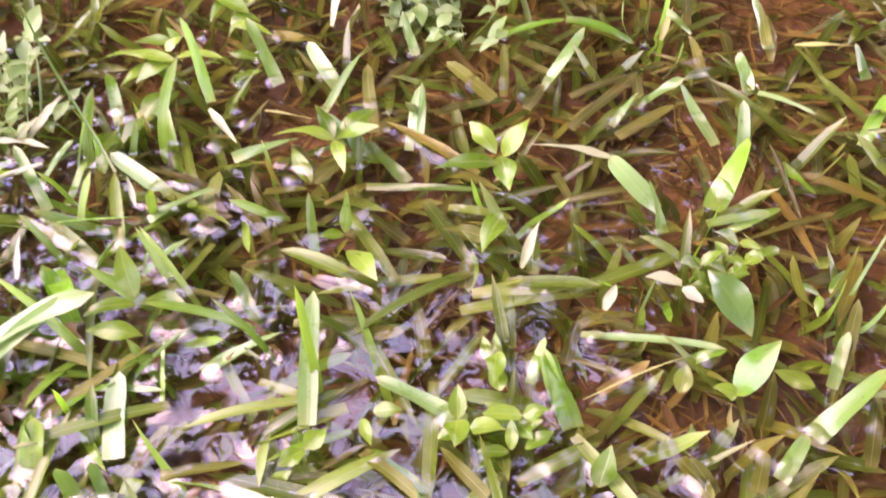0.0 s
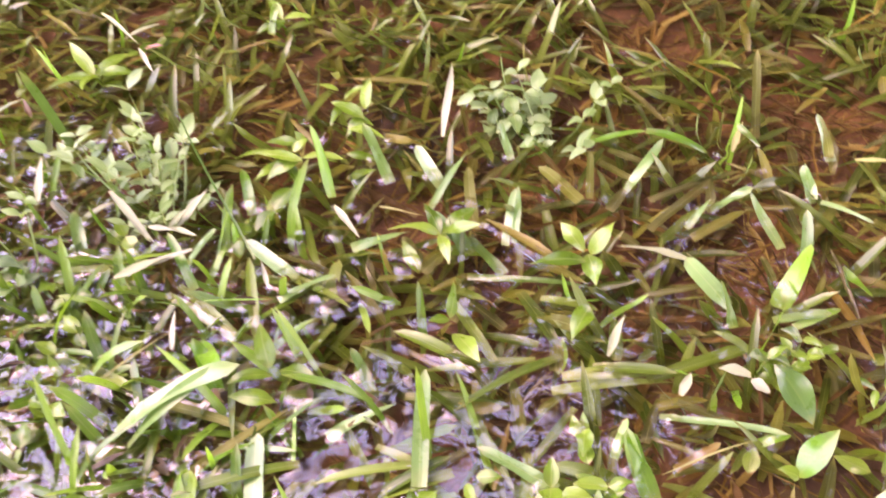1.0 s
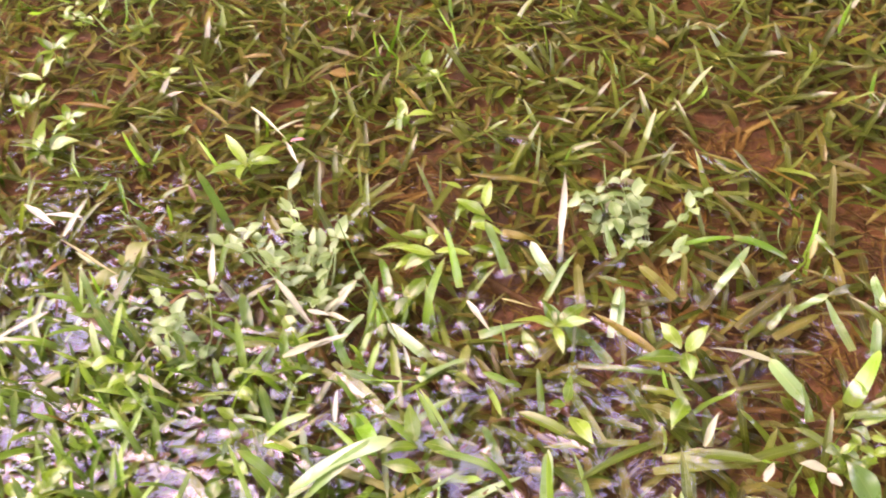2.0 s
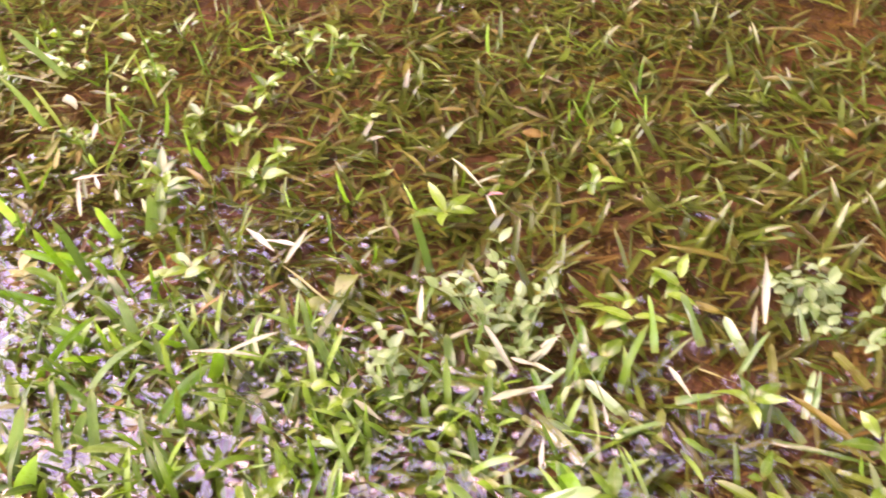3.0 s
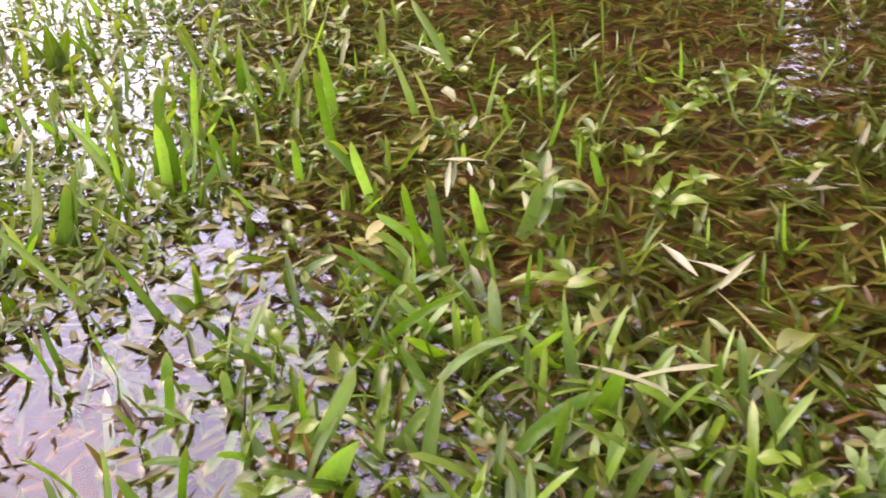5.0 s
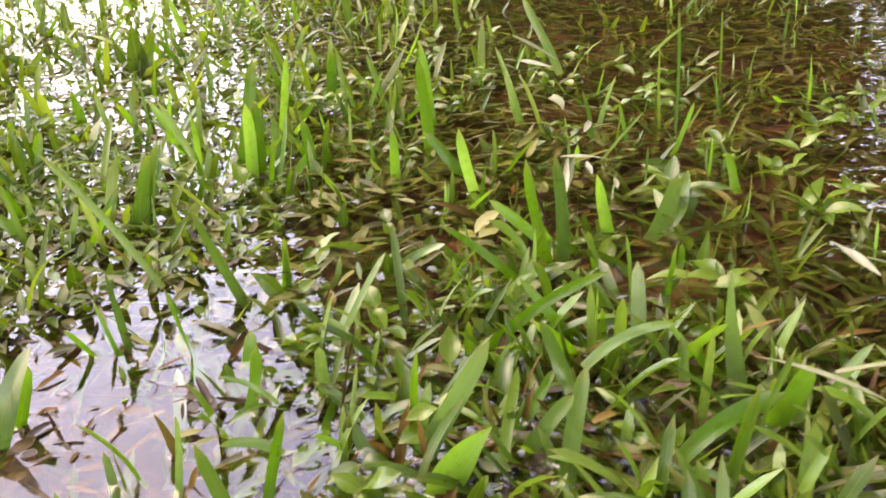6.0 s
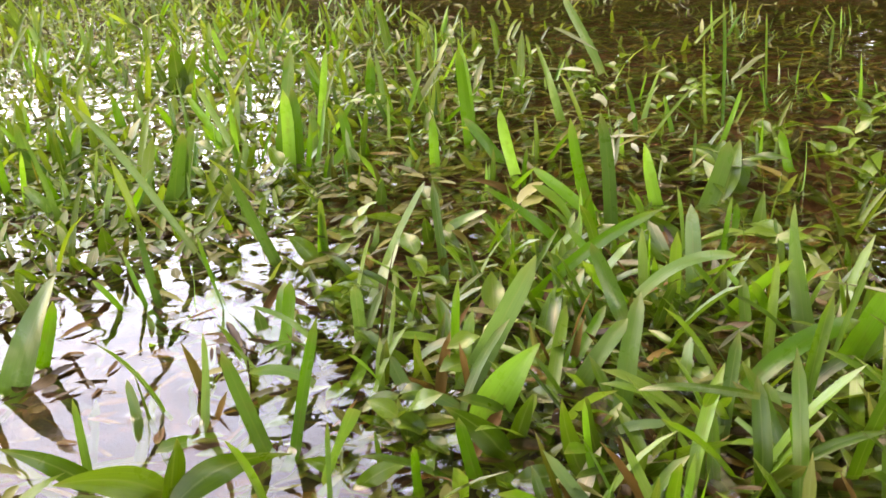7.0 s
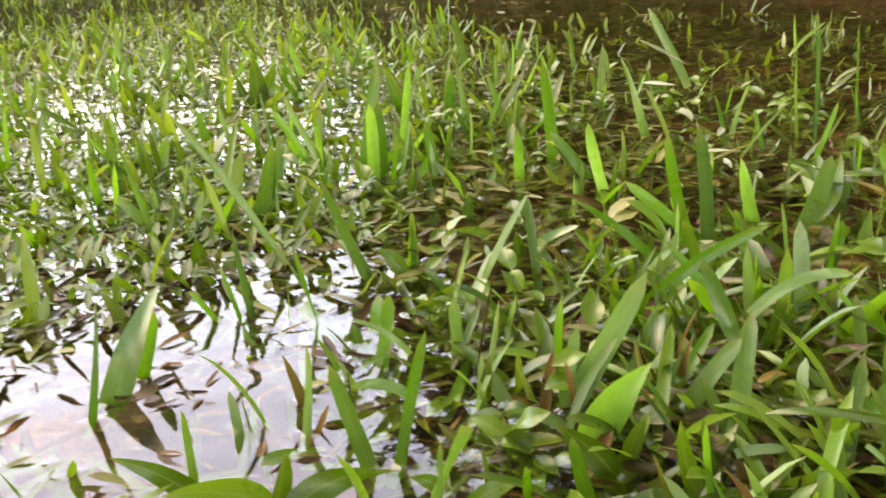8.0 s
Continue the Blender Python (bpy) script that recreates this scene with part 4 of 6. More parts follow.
dry_blade((-0.493, 0.3, -0.006), (-0.49, 0.303, 0.016), 0.0042, 0.3, "N", -71)
dry_blade((-0.505, 0.303, -0.007), (-0.509, 0.3, 0.021), 0.0034, 0.3, "Y", -48)
dry_blade((-0.424, 0.267, -0.003), (-0.427, 0.264, 0.009), 0.0049, 0.3, "N", -51)
dry_blade((-0.361, 0.348, -0.006), (-0.367, 0.345, 0.018), 0.0031, 0.3, "Y", -52)
dry_blade((-0.668, 0.314, -0.007), (-0.661, 0.324, 0.02), 0.0021, 0.2, "N", -42)
dry_blade((-1.205, 0.468, -0.005), (-1.209, 0.46, 0.014), 0.0094, 0.3, "N", -54)
t = tuft(-0.837, 0.573)
blade(t, (-0.837, 0.573, -0.024), (-0.842, 0.565, 0.086), 0.0116, 0.2, "G", -54)
dry_blade((-1.027, 0.658, -0.017), (-1.003, 0.692, 0.05), 0.0096, 0.1, "W", -20)
t = tuft(-0.267, 0.581)
blade(t, (-0.267, 0.581, -0.024), (-0.278, 0.577, 0.069), 0.0084, 0.2, "D", -77)
dry_blade((0.039, 0.542, 0.057), (0.029, 0.632, 0.05), 0.0066, 0.1, "W")
dry_blade((-0.025, 0.495, 0.035), (-0.002, 0.469, 0.035), 0.0054, 0.1, "W")
t = tuft(-0.016, 0.486)
blade(t, (-0.016, 0.486, 0.006), (0.02, 0.505, 0.006), 0.0077, 0.1, "P")
blade(t, (-0.042, 0.533, 0.005), (-0.056, 0.556, 0.05), 0.0074, 0.2, "G")
blade(t, (0.032, 0.478, -0.005), (0.013, 0.506, -0.002), 0.0098, 0.3, "O")
blade(t, (0.032, 0.478, -0.005), (0.044, 0.494, -0.002), 0.009, 0.3, "O")
blade(t, (-0.049, 0.462, -0.003), (-0.091, 0.488, 0.004), 0.0103, 0.3, "P")
blade(t, (-0.034, 0.439, -0.014), (-0.036, 0.468, -0.006), 0.0079, 0.2, "O")
blade(t, (0.001, 0.47, -0.008), (0.029, 0.473, -0.004), 0.0062, 0.2, "O")
blade(t, (0.032, 0.478, -0.006), (0.039, 0.498, -0.003), 0.0092, 0.3, "O")
dry_blade((0.195, 0.485, 0.02), (0.153, 0.477, 0.035), 0.007, 0.2, "W")
t = tuft(0.222, 0.466)
blade(t, (0.222, 0.466, 0.0), (0.194, 0.486, 0.02), 0.0118, 0.2, "P")
blade(t, (0.251, 0.473, -0.008), (0.27, 0.512, 0.012), 0.0143, 0.2, "G")
blade(t, (0.224, 0.453, -0.003), (0.214, 0.464, 0.026), 0.0069, 0.2, "D")
blade(t, (0.247, 0.461, -0.004), (0.28, 0.468, 0.0), 0.0075, 0.2, "P")
blade(t, (0.259, 0.458, -0.006), (0.286, 0.473, -0.002), 0.0063, 0.2, "G")
blade(t, (0.25, 0.494, -0.008), (0.243, 0.512, -0.004), 0.0056, 0.2, "O")
dry_blade((0.153, 0.4, 0.03), (0.161, 0.422, 0.04), 0.0055, 0.1, "W")
t = tuft(-0.116, 0.331)
blade(t, (-0.116, 0.331, 0.005), (-0.048, 0.371, 0.03), 0.0132, 0.5, "P")
blade(t, (-0.105, 0.325, 0.005), (-0.057, 0.37, 0.03), 0.0093, 0.5, "P")
blade(t, (-0.068, 0.317, -0.003), (-0.033, 0.336, 0.008), 0.0061, 0.2, "G")
dry_blade((-0.152, 0.428, 0.026), (-0.119, 0.447, 0.03), 0.0067, 0.1, "W")
dry_blade((-0.178, 0.49, 0.04), (-0.146, 0.47, 0.015), 0.0064, 0.1, "W")
dry_blade((-0.138, 0.478, 0.02), (-0.125, 0.489, 0.03), 0.0048, 0.1, "W")
dry_blade((-0.132, 0.498, 0.02), (-0.116, 0.507, 0.03), 0.0052, 0.1, "W")
dry_blade((-0.139, 0.48, 0.02), (-0.109, 0.465, 0.03), 0.0047, 0.1, "W")
dry_blade((-0.097, 0.383, 0.02), (-0.1, 0.404, 0.03), 0.0043, 0.1, "W")
dry_blade((0.303, 0.589, 0.015), (0.336, 0.583, 0.02), 0.0038, 0.1, "Y")
t = tuft(0.061, 0.324)
blade(t, (0.061, 0.324, 0.003), (0.054, 0.387, 0.02), 0.0098, 0.2, "P")
blade(t, (0.07, 0.376, -0.004), (0.097, 0.381, -0.002), 0.009, 0.2, "O")
t = tuft(-0.023, 0.3)
blade(t, (-0.023, 0.3, 0.003), (-0.033, 0.342, 0.008), 0.0119, 0.1, "P")
blade(t, (-0.039, 0.349, -0.005), (-0.019, 0.368, -0.003), 0.0106, 0.1, "O")
blade(t, (-0.064, 0.298, 0.0), (-0.061, 0.309, 0.02), 0.0108, 0.3, "L")
blade(t, (-0.015, 0.299, -0.004), (-0.002, 0.321, -0.002), 0.0058, 0.1, "O")
blade(t, (0.0, 0.296, -0.002), (0.036, 0.304, 0.001), 0.0067, 0.2, "O")
blade(t, (-0.011, 0.33, -0.002), (-0.016, 0.36, 0.01), 0.0023, 0.1, "G")
blade(t, (-0.059, 0.29, -0.003), (-0.057, 0.309, 0.02), 0.0107, 0.3, "L")
blade(t, (-0.022, 0.283, -0.002), (-0.024, 0.29, 0.02), 0.0059, 0.2, "D")
blade(t, (-0.036, 0.282, -0.002), (-0.038, 0.286, 0.02), 0.0076, 0.2, "D")
t = tuft(0.245, 0.63)
blade(t, (0.245, 0.63, -0.01), (0.245, 0.696, 0.025), 0.0071, 0.2, "O")
blade(t, (0.292, 0.606, 0.0), (0.286, 0.637, 0.012), 0.0072, 0.3, "O")
blade(t, (0.252, 0.583, -0.004), (0.244, 0.608, 0.006), 0.0066, 0.2, "O")
blade(t, (0.293, 0.606, -0.004), (0.286, 0.645, 0.008), 0.0077, 0.3, "P")
blade(t, (0.245, 0.608, 0.006), (0.23, 0.624, 0.012), 0.0056, 0.2, "L")
t = tuft(0.277, 0.564)
blade(t, (0.277, 0.564, -0.0), (0.272, 0.587, 0.012), 0.0083, 0.3, "P")
blade(t, (0.256, 0.523, -0.01), (0.236, 0.562, 0.008), 0.0072, 0.2, "P")
blade(t, (0.268, 0.538, -0.012), (0.255, 0.58, -0.004), 0.0075, 0.2, "O")
blade(t, (0.278, 0.563, -0.003), (0.27, 0.582, 0.014), 0.0082, 0.3, "P")
blade(t, (0.271, 0.528, -0.01), (0.292, 0.561, -0.004), 0.0088, 0.1, "O")
blade(t, (0.27, 0.511, -0.006), (0.269, 0.538, 0.016), 0.0077, 0.2, "D")
blade(t, (0.281, 0.558, 0.004), (0.313, 0.546, 0.0), 0.006, 0.3, "P")
blade(t, (0.313, 0.549, -0.002), (0.325, 0.539, -0.006), 0.0067, 0.2, "O")
t = tuft(0.133, 0.557)
blade(t, (0.133, 0.557, -0.008), (0.131, 0.59, 0.01), 0.006, 0.2, "O")
blade(t, (0.156, 0.562, -0.004), (0.18, 0.601, 0.015), 0.0075, 0.3, "P")
blade(t, (0.127, 0.553, -0.006), (0.096, 0.578, 0.004), 0.0099, 0.2, "O")
blade(t, (0.147, 0.549, -0.012), (0.157, 0.565, -0.002), 0.0084, 0.1, "O")
blade(t, (0.127, 0.611, -0.002), (0.168, 0.612, 0.012), 0.0067, 0.3, "G")
blade(t, (0.093, 0.538, -0.006), (0.115, 0.548, -0.003), 0.0065, 0.2, "O")
blade(t, (0.137, 0.593, -0.006), (0.165, 0.572, -0.003), 0.0068, 0.2, "O")
blade(t, (0.143, 0.608, -0.008), (0.18, 0.586, -0.004), 0.0062, 0.2, "O")
blade(t, (0.174, 0.533, -0.012), (0.213, 0.58, -0.003), 0.008, 0.2, "O")
t = tuft(0.059, 0.521)
blade(t, (0.059, 0.521, -0.008), (0.048, 0.571, 0.006), 0.0088, 0.2, "O")
blade(t, (0.082, 0.506, -0.005), (0.084, 0.548, 0.01), 0.0064, 0.2, "P")
blade(t, (0.059, 0.497, -0.006), (0.044, 0.516, 0.012), 0.0104, 0.2, "D")
blade(t, (0.03, 0.559, -0.006), (0.006, 0.591, 0.006), 0.0102, 0.3, "P")
blade(t, (0.027, 0.533, 0.0), (0.046, 0.582, 0.01), 0.0053, 0.2, "P")
blade(t, (0.088, 0.508, -0.003), (0.087, 0.54, 0.02), 0.0053, 0.2, "P")
blade(t, (0.062, 0.498, -0.006), (0.03, 0.524, 0.008), 0.0093, 0.2, "D")
blade(t, (0.084, 0.484, -0.01), (0.057, 0.51, -0.002), 0.0085, 0.2, "D")
blade(t, (0.061, 0.479, -0.01), (0.142, 0.476, -0.006), 0.0054, 0.2, "D")
t = tuft(-0.007, 0.558)
blade(t, (-0.007, 0.558, -0.003), (-0.033, 0.596, 0.02), 0.0093, 0.2, "D")
blade(t, (-0.021, 0.604, 0.0), (0.009, 0.598, 0.0), 0.0084, 0.2, "O")
t = tuft(0.291, 0.341)
blade(t, (0.297, 0.366, -0.006), (0.307, 0.393, 0.004), 0.0066, 0.1, "D")
blade(t, (0.308, 0.328, -0.006), (0.315, 0.361, 0.002), 0.0075, 0.1, "O")
blade(t, (0.259, 0.312, -0.006), (0.263, 0.33, 0.0), 0.0079, 0.2, "O")
t = tuft(0.181, 0.336)
blade(t, (0.181, 0.336, -0.008), (0.167, 0.368, 0.01), 0.0114, 0.2, "G")
blade(t, (0.132, 0.334, -0.002), (0.088, 0.351, 0.004), 0.0085, 0.2, "P")
blade(t, (0.16, 0.357, -0.004), (0.166, 0.379, 0.004), 0.0057, 0.1, "G")
blade(t, (0.176, 0.37, -0.008), (0.181, 0.394, -0.002), 0.0069, 0.1, "O")
blade(t, (0.227, 0.325, -0.004), (0.24, 0.305, 0.0), 0.0078, 0.4, "O")
blade(t, (0.19, 0.312, -0.006), (0.218, 0.333, -0.003), 0.0057, 0.1, "O")
t = tuft(-0.106, 0.437)
blade(t, (-0.106, 0.437, 0.01), (-0.13, 0.466, 0.03), 0.0071, 0.2, "G")
blade(t, (-0.096, 0.404, 0.0), (-0.062, 0.368, 0.02), 0.0124, 0.5, "G")
blade(t, (-0.065, 0.449, 0.03), (-0.14, 0.54, 0.075), 0.0017, 0.1, "D")
blade(t, (-0.091, 0.421, 0.02), (-0.045, 0.419, 0.03), 0.0016, 0.1, "G")
blade(t, (-0.126, 0.465, -0.002), (-0.105, 0.482, 0.02), 0.0088, 0.3, "P")
blade(t, (-0.095, 0.481, -0.003), (-0.101, 0.496, 0.012), 0.0049, 0.2, "G")
blade(t, (-0.053, 0.441, 0.001), (-0.021, 0.464, 0.004), 0.0075, 0.4, "P")
t = weed(0.238, 0.401)
blade(t, (0.238, 0.401, 0.035), (0.258, 0.376, 0.02), 0.0162, 0.8, "F")
t = weed(0.251, 0.352)
blade(t, (0.251, 0.352, 0.008), (0.268, 0.368, 0.03), 0.0142, 0.6, "E")
blade(t, (0.252, 0.352, 0.008), (0.24, 0.351, 0.015), 0.008, 0.4, "B")
blade(t, (0.233, 0.328, -0.002), (0.232, 0.339, 0.004), 0.0047, 0.3, "K")
blade(t, (0.229, 0.359, -0.008), (0.233, 0.374, -0.005), 0.0088, 0.2, "K")
dry_blade((0.226, 0.392, 0.035), (0.209, 0.391, 0.04), 0.009, 0.3, "W")
dry_blade((0.226, 0.389, 0.035), (0.236, 0.386, 0.03), 0.0074, 0.3, "W")
t = weed(0.063, 0.425)
blade(t, (0.063, 0.425, 0.005), (0.082, 0.401, 0.012), 0.0117, 0.5, "B")
blade(t, (0.058, 0.436, 0.005), (0.061, 0.444, 0.03), 0.0088, 0.5, "B")
blade(t, (0.058, 0.435, 0.005), (0.047, 0.427, 0.012), 0.0063, 0.5, "B")
t = weed(-0.04, 0.385)
blade(t, (-0.04, 0.385, 0.008), (-0.046, 0.401, 0.03), 0.0114, 0.6, "B")
blade(t, (-0.036, 0.379, 0.01), (-0.06, 0.369, 0.012), 0.0101, 0.8, "B")
blade(t, (-0.033, 0.383, 0.01), (-0.006, 0.376, 0.012), 0.0099, 0.8, "B")
blade(t, (-0.03, 0.365, 0.004), (-0.058, 0.363, 0.008), 0.01, 0.6, "B")
t = weed(0.136, 0.477)
blade(t, (0.136, 0.477, 0.02), (0.102, 0.467, 0.024), 0.0096, 0.6, "B")
blade(t, (0.134, 0.489, 0.015), (0.118, 0.506, 0.022), 0.0113, 0.5, "B")
blade(t, (0.138, 0.487, 0.015), (0.152, 0.503, 0.03), 0.0105, 0.5, "B")
blade(t, (0.137, 0.483, 0.02), (0.143, 0.465, 0.012), 0.0123, 0.7, "B")
blade(t, (0.141, 0.448, 0.012), (0.132, 0.421, 0.012), 0.0124, 0.7, "B")
t = tuft(0.131, 0.439)
blade(t, (0.131, 0.439, 0.004), (0.109, 0.443, 0.004), 0.0088, 0.5, "O")
blade(t, (0.124, 0.41, -0.004), (0.124, 0.428, -0.002), 0.0093, 0.3, "O")
blade(t, (0.09, 0.441, -0.012), (0.065, 0.458, -0.006), 0.0077, 0.2, "O")
t = weed(-0.066, 0.552)
blade(t, (-0.066, 0.552, 0.02), (-0.109, 0.551, 0.022), 0.01, 0.5, "K")
blade(t, (-0.067, 0.555, 0.02), (-0.09, 0.539, 0.012), 0.0107, 0.6, "K")
blade(t, (-0.067, 0.555, 0.02), (-0.037, 0.556, 0.02), 0.0095, 0.6, "K")
blade(t, (-0.078, 0.581, 0.01), (-0.106, 0.58, 0.01), 0.0089, 0.5, "K")
blade(t, (-0.076, 0.581, 0.01), (-0.082, 0.584, 0.02), 0.008, 0.5, "K")
blade(t, (-0.082, 0.559, 0.012), (-0.099, 0.536, 0.012), 0.008, 0.5, "K")
blade(t, (-0.082, 0.559, 0.012), (-0.067, 0.539, 0.008), 0.008, 0.5, "K")
blade(t, (-0.079, 0.567, 0.015), (-0.067, 0.577, 0.02), 0.0076, 0.5, "K")
blade(t, (-0.094, 0.566, 0.015), (-0.121, 0.551, 0.016), 0.0076, 0.5, "K")
t = weed(-0.037, 0.611)
blade(t, (-0.037, 0.611, 0.012), (-0.066, 0.626, 0.014), 0.0107, 0.5, "K")
blade(t, (-0.039, 0.622, 0.012), (-0.036, 0.637, 0.03), 0.0098, 0.5, "K")
blade(t, (-0.047, 0.601, 0.01), (-0.016, 0.591, 0.01), 0.0095, 0.5, "K")
blade(t, (-0.038, 0.614, 0.01), (-0.047, 0.597, 0.006), 0.0097, 0.5, "K")
blade(t, (-0.058, 0.633, 0.012), (-0.043, 0.643, 0.018), 0.0075, 0.5, "K")
blade(t, (-0.057, 0.628, 0.01), (-0.062, 0.605, 0.008), 0.0074, 0.5, "K")
blade(t, (-0.049, 0.617, 0.008), (-0.03, 0.61, 0.006), 0.0074, 0.5, "K")
blade(t, (-0.021, 0.58, -0.002), (-0.044, 0.58, 0.004), 0.009, 0.3, "K")
t = weed(0.144, 0.364)
blade(t, (0.144, 0.364, 0.012), (0.144, 0.346, 0.014), 0.0095, 0.6, "B")
blade(t, (0.14, 0.367, -0.002), (0.136, 0.379, 0.002), 0.0057, 0.3, "K")
blade(t, (0.144, 0.367, -0.002), (0.142, 0.382, 0.002), 0.0055, 0.3, "K")
blade(t, (0.147, 0.347, 0.006), (0.143, 0.362, 0.008), 0.0089, 0.4, "K")
blade(t, (0.15, 0.332, 0.004), (0.14, 0.335, 0.006), 0.0062, 0.3, "K")
dry_blade((-0.171, 0.488, 0.035), (-0.15, 0.472, 0.012), 0.0057, 0.1, "W")
dry_blade((-0.108, 0.453, 0.03), (-0.145, 0.431, 0.026), 0.0073, 0.1, "W")
dry_blade((-0.132, 0.48, 0.02), (-0.118, 0.508, 0.03), 0.0062, 0.1, "W")
dry_blade((-0.152, 0.479, 0.02), (-0.126, 0.472, 0.025), 0.0047, 0.1, "W")
dry_blade((-0.257, 0.395, 0.025), (-0.23, 0.389, 0.015), 0.006, 0.1, "W")
dry_blade((-0.41, 0.388, 0.04), (-0.351, 0.409, 0.03), 0.005, 0.2, "W")
dry_blade((-0.372, 0.393, 0.045), (-0.335, 0.42, 0.055), 0.0077, 0.1, "W")
dry_blade((-0.448, 0.549, 0.034), (-0.407, 0.531, 0.03), 0.0073, 0.1, "W")
dry_blade((-0.42, 0.537, 0.036), (-0.383, 0.541, 0.034), 0.0071, 0.1, "W")
dry_blade((-0.38, 0.509, 0.042), (-0.376, 0.55, 0.05), 0.0059, 0.1, "W")
dry_blade((-0.643, 0.531, 0.02), (-0.679, 0.578, 0.028), 0.0058, 0.1, "W")
dry_blade((-0.62, 0.564, 0.02), (-0.635, 0.58, 0.02), 0.0051, 0.1, "W")
dry_blade((-0.653, 0.575, 0.02), (-0.674, 0.595, 0.02), 0.0053, 0.1, "W")
dry_blade((-0.683, 0.573, 0.028), (-0.648, 0.589, 0.03), 0.0053, 0.1, "W")
dry_blade((-0.956, 0.802, 0.02), (-0.869, 0.782, 0.03), 0.0092, 0.1, "W")
dry_blade((-0.749, 0.884, 0.03), (-0.752, 0.927, 0.037), 0.0081, 0.1, "W")
dry_blade((-0.242, 0.495, 0.02), (-0.253, 0.53, 0.03), 0.0071, 0.1, "W")
dry_blade((-0.818, 0.722, 0.02), (-0.789, 0.705, 0.015), 0.0152, 0.1, "W")
dry_blade((-0.722, 0.654, 0.02), (-0.742, 0.688, 0.02), 0.0065, 0.1, "W")
dry_blade((-0.381, 0.505, 0.042), (-0.325, 0.491, 0.02), 0.0031, 0.2, "Y")
t = weed(-0.338, 0.520)
blade(t, (-0.338, 0.513, -0.002), (-0.368, 0.486, 0.003), 0.0165, 0.3, "M")
blade(t, (-0.341, 0.520, 0.004), (-0.324, 0.545, 0.010), 0.0185, 0.3, "M")
blade(t, (-0.341, 0.518, 0.002), (-0.350, 0.527, 0.006), 0.0090, 0.3, "M")
blade(t, (-0.338, 0.515, 0.002), (-0.329, 0.516, 0.006), 0.0090, 0.3, "M")
dry_blade((-0.301, 0.727, 0.02), (-0.247, 0.683, 0.02), 0.0041, 0.3, "W")
dry_blade((-0.264, 0.687, 0.02), (-0.239, 0.714, 0.02), 0.0035, 0.3, "W")
dry_blade((-0.245, 0.678, 0.02), (-0.227, 0.659, 0.01), 0.0046, 0.3, "W")
t = tuft(-0.277, 0.361)
blade(t, (-0.277, 0.361, 0.01), (-0.242, 0.352, 0.012), 0.0064, 0.2, "P")
dry_blade((-0.31, 0.601, 0.005), (-0.322, 0.616, 0.012), 0.0051, 0.2, "N")
dry_blade((-0.454, 0.452, 0.005), (-0.44, 0.482, 0.01), 0.0055, 0.2, "N")
t = tuft(-0.202, 0.467)
blade(t, (-0.202, 0.467, -0.003), (-0.216, 0.493, 0.015), 0.0099, 0.3, "D")
t = weed(-0.571, 0.564)
blade(t, (-0.571, 0.564, 0.0), (-0.573, 0.586, 0.04), 0.0162, 0.3, "B")
blade(t, (-0.579, 0.57, 0.02), (-0.556, 0.585, 0.025), 0.0087, 0.4, "B")
blade(t, (-0.574, 0.58, 0.025), (-0.543, 0.6, 0.028), 0.0081, 0.4, "B")
blade(t, (-0.561, 0.55, 0.01), (-0.592, 0.57, 0.025), 0.0087, 0.4, "B")
t = weed(-0.495, 0.492)
blade(t, (-0.495, 0.492, 0.008), (-0.465, 0.512, 0.01), 0.0114, 0.5, "B")
blade(t, (-0.506, 0.498, 0.008), (-0.531, 0.475, 0.006), 0.0104, 0.5, "B")
blade(t, (-0.507, 0.52, -0.002), (-0.521, 0.513, 0.005), 0.0078, 0.5, "K", -73)
t = weed(-0.511, 0.645)
blade(t, (-0.511, 0.645, -0.0), (-0.515, 0.686, 0.02), 0.0115, 0.4, "B")
t = tuft(-0.15, 0.73)
blade(t, (-0.15, 0.73, 0.0), (-0.147, 0.749, 0.02), 0.0083, 0.3, "L")
t = weed(-0.547, 0.946)
blade(t, (-0.547, 0.946, 0.01), (-0.58, 0.966, 0.02), 0.0093, 0.5, "K")
blade(t, (-0.547, 0.946, 0.01), (-0.52, 0.964, 0.02), 0.0092, 0.5, "K")
blade(t, (-0.542, 0.95, 0.0), (-0.481, 0.926, 0.005), 0.0091, 0.5, "K")
blade(t, (-0.519, 0.955, 0.004), (-0.517, 0.915, 0.002), 0.0083, 0.5, "K")
t = weed(-0.065, 0.643)
blade(t, (-0.065, 0.643, 0.012), (-0.087, 0.644, 0.016), 0.0076, 0.5, "K")
t = weed(-0.586, 0.955)
blade(t, (-0.586, 0.955, 0.008), (-0.615, 0.945, 0.01), 0.0087, 0.5, "K")
t = weed(-0.604, 0.891)
blade(t, (-0.604, 0.891, 0.004), (-0.631, 0.896, 0.006), 0.0085, 0.5, "K")
t = weed(-0.826, 0.877)
blade(t, (-0.826, 0.877, 0.008), (-0.871, 0.887, 0.01), 0.0101, 0.5, "K")
blade(t, (-0.813, 0.872, 0.008), (-0.798, 0.9, 0.012), 0.01, 0.5, "K")
t = weed(-0.577, 0.773)
blade(t, (-0.577, 0.773, 0.006), (-0.565, 0.792, 0.02), 0.0085, 0.5, "K")
blade(t, (-0.574, 0.767, 0.006), (-0.606, 0.769, 0.008), 0.0085, 0.5, "K")
blade(t, (-0.567, 0.763, 0.006), (-0.561, 0.731, 0.004), 0.0083, 0.5, "K")
dry_blade((-0.246, 0.688, 0.012), (-0.23, 0.691, 0.014), 0.0087, 0.3, "R")
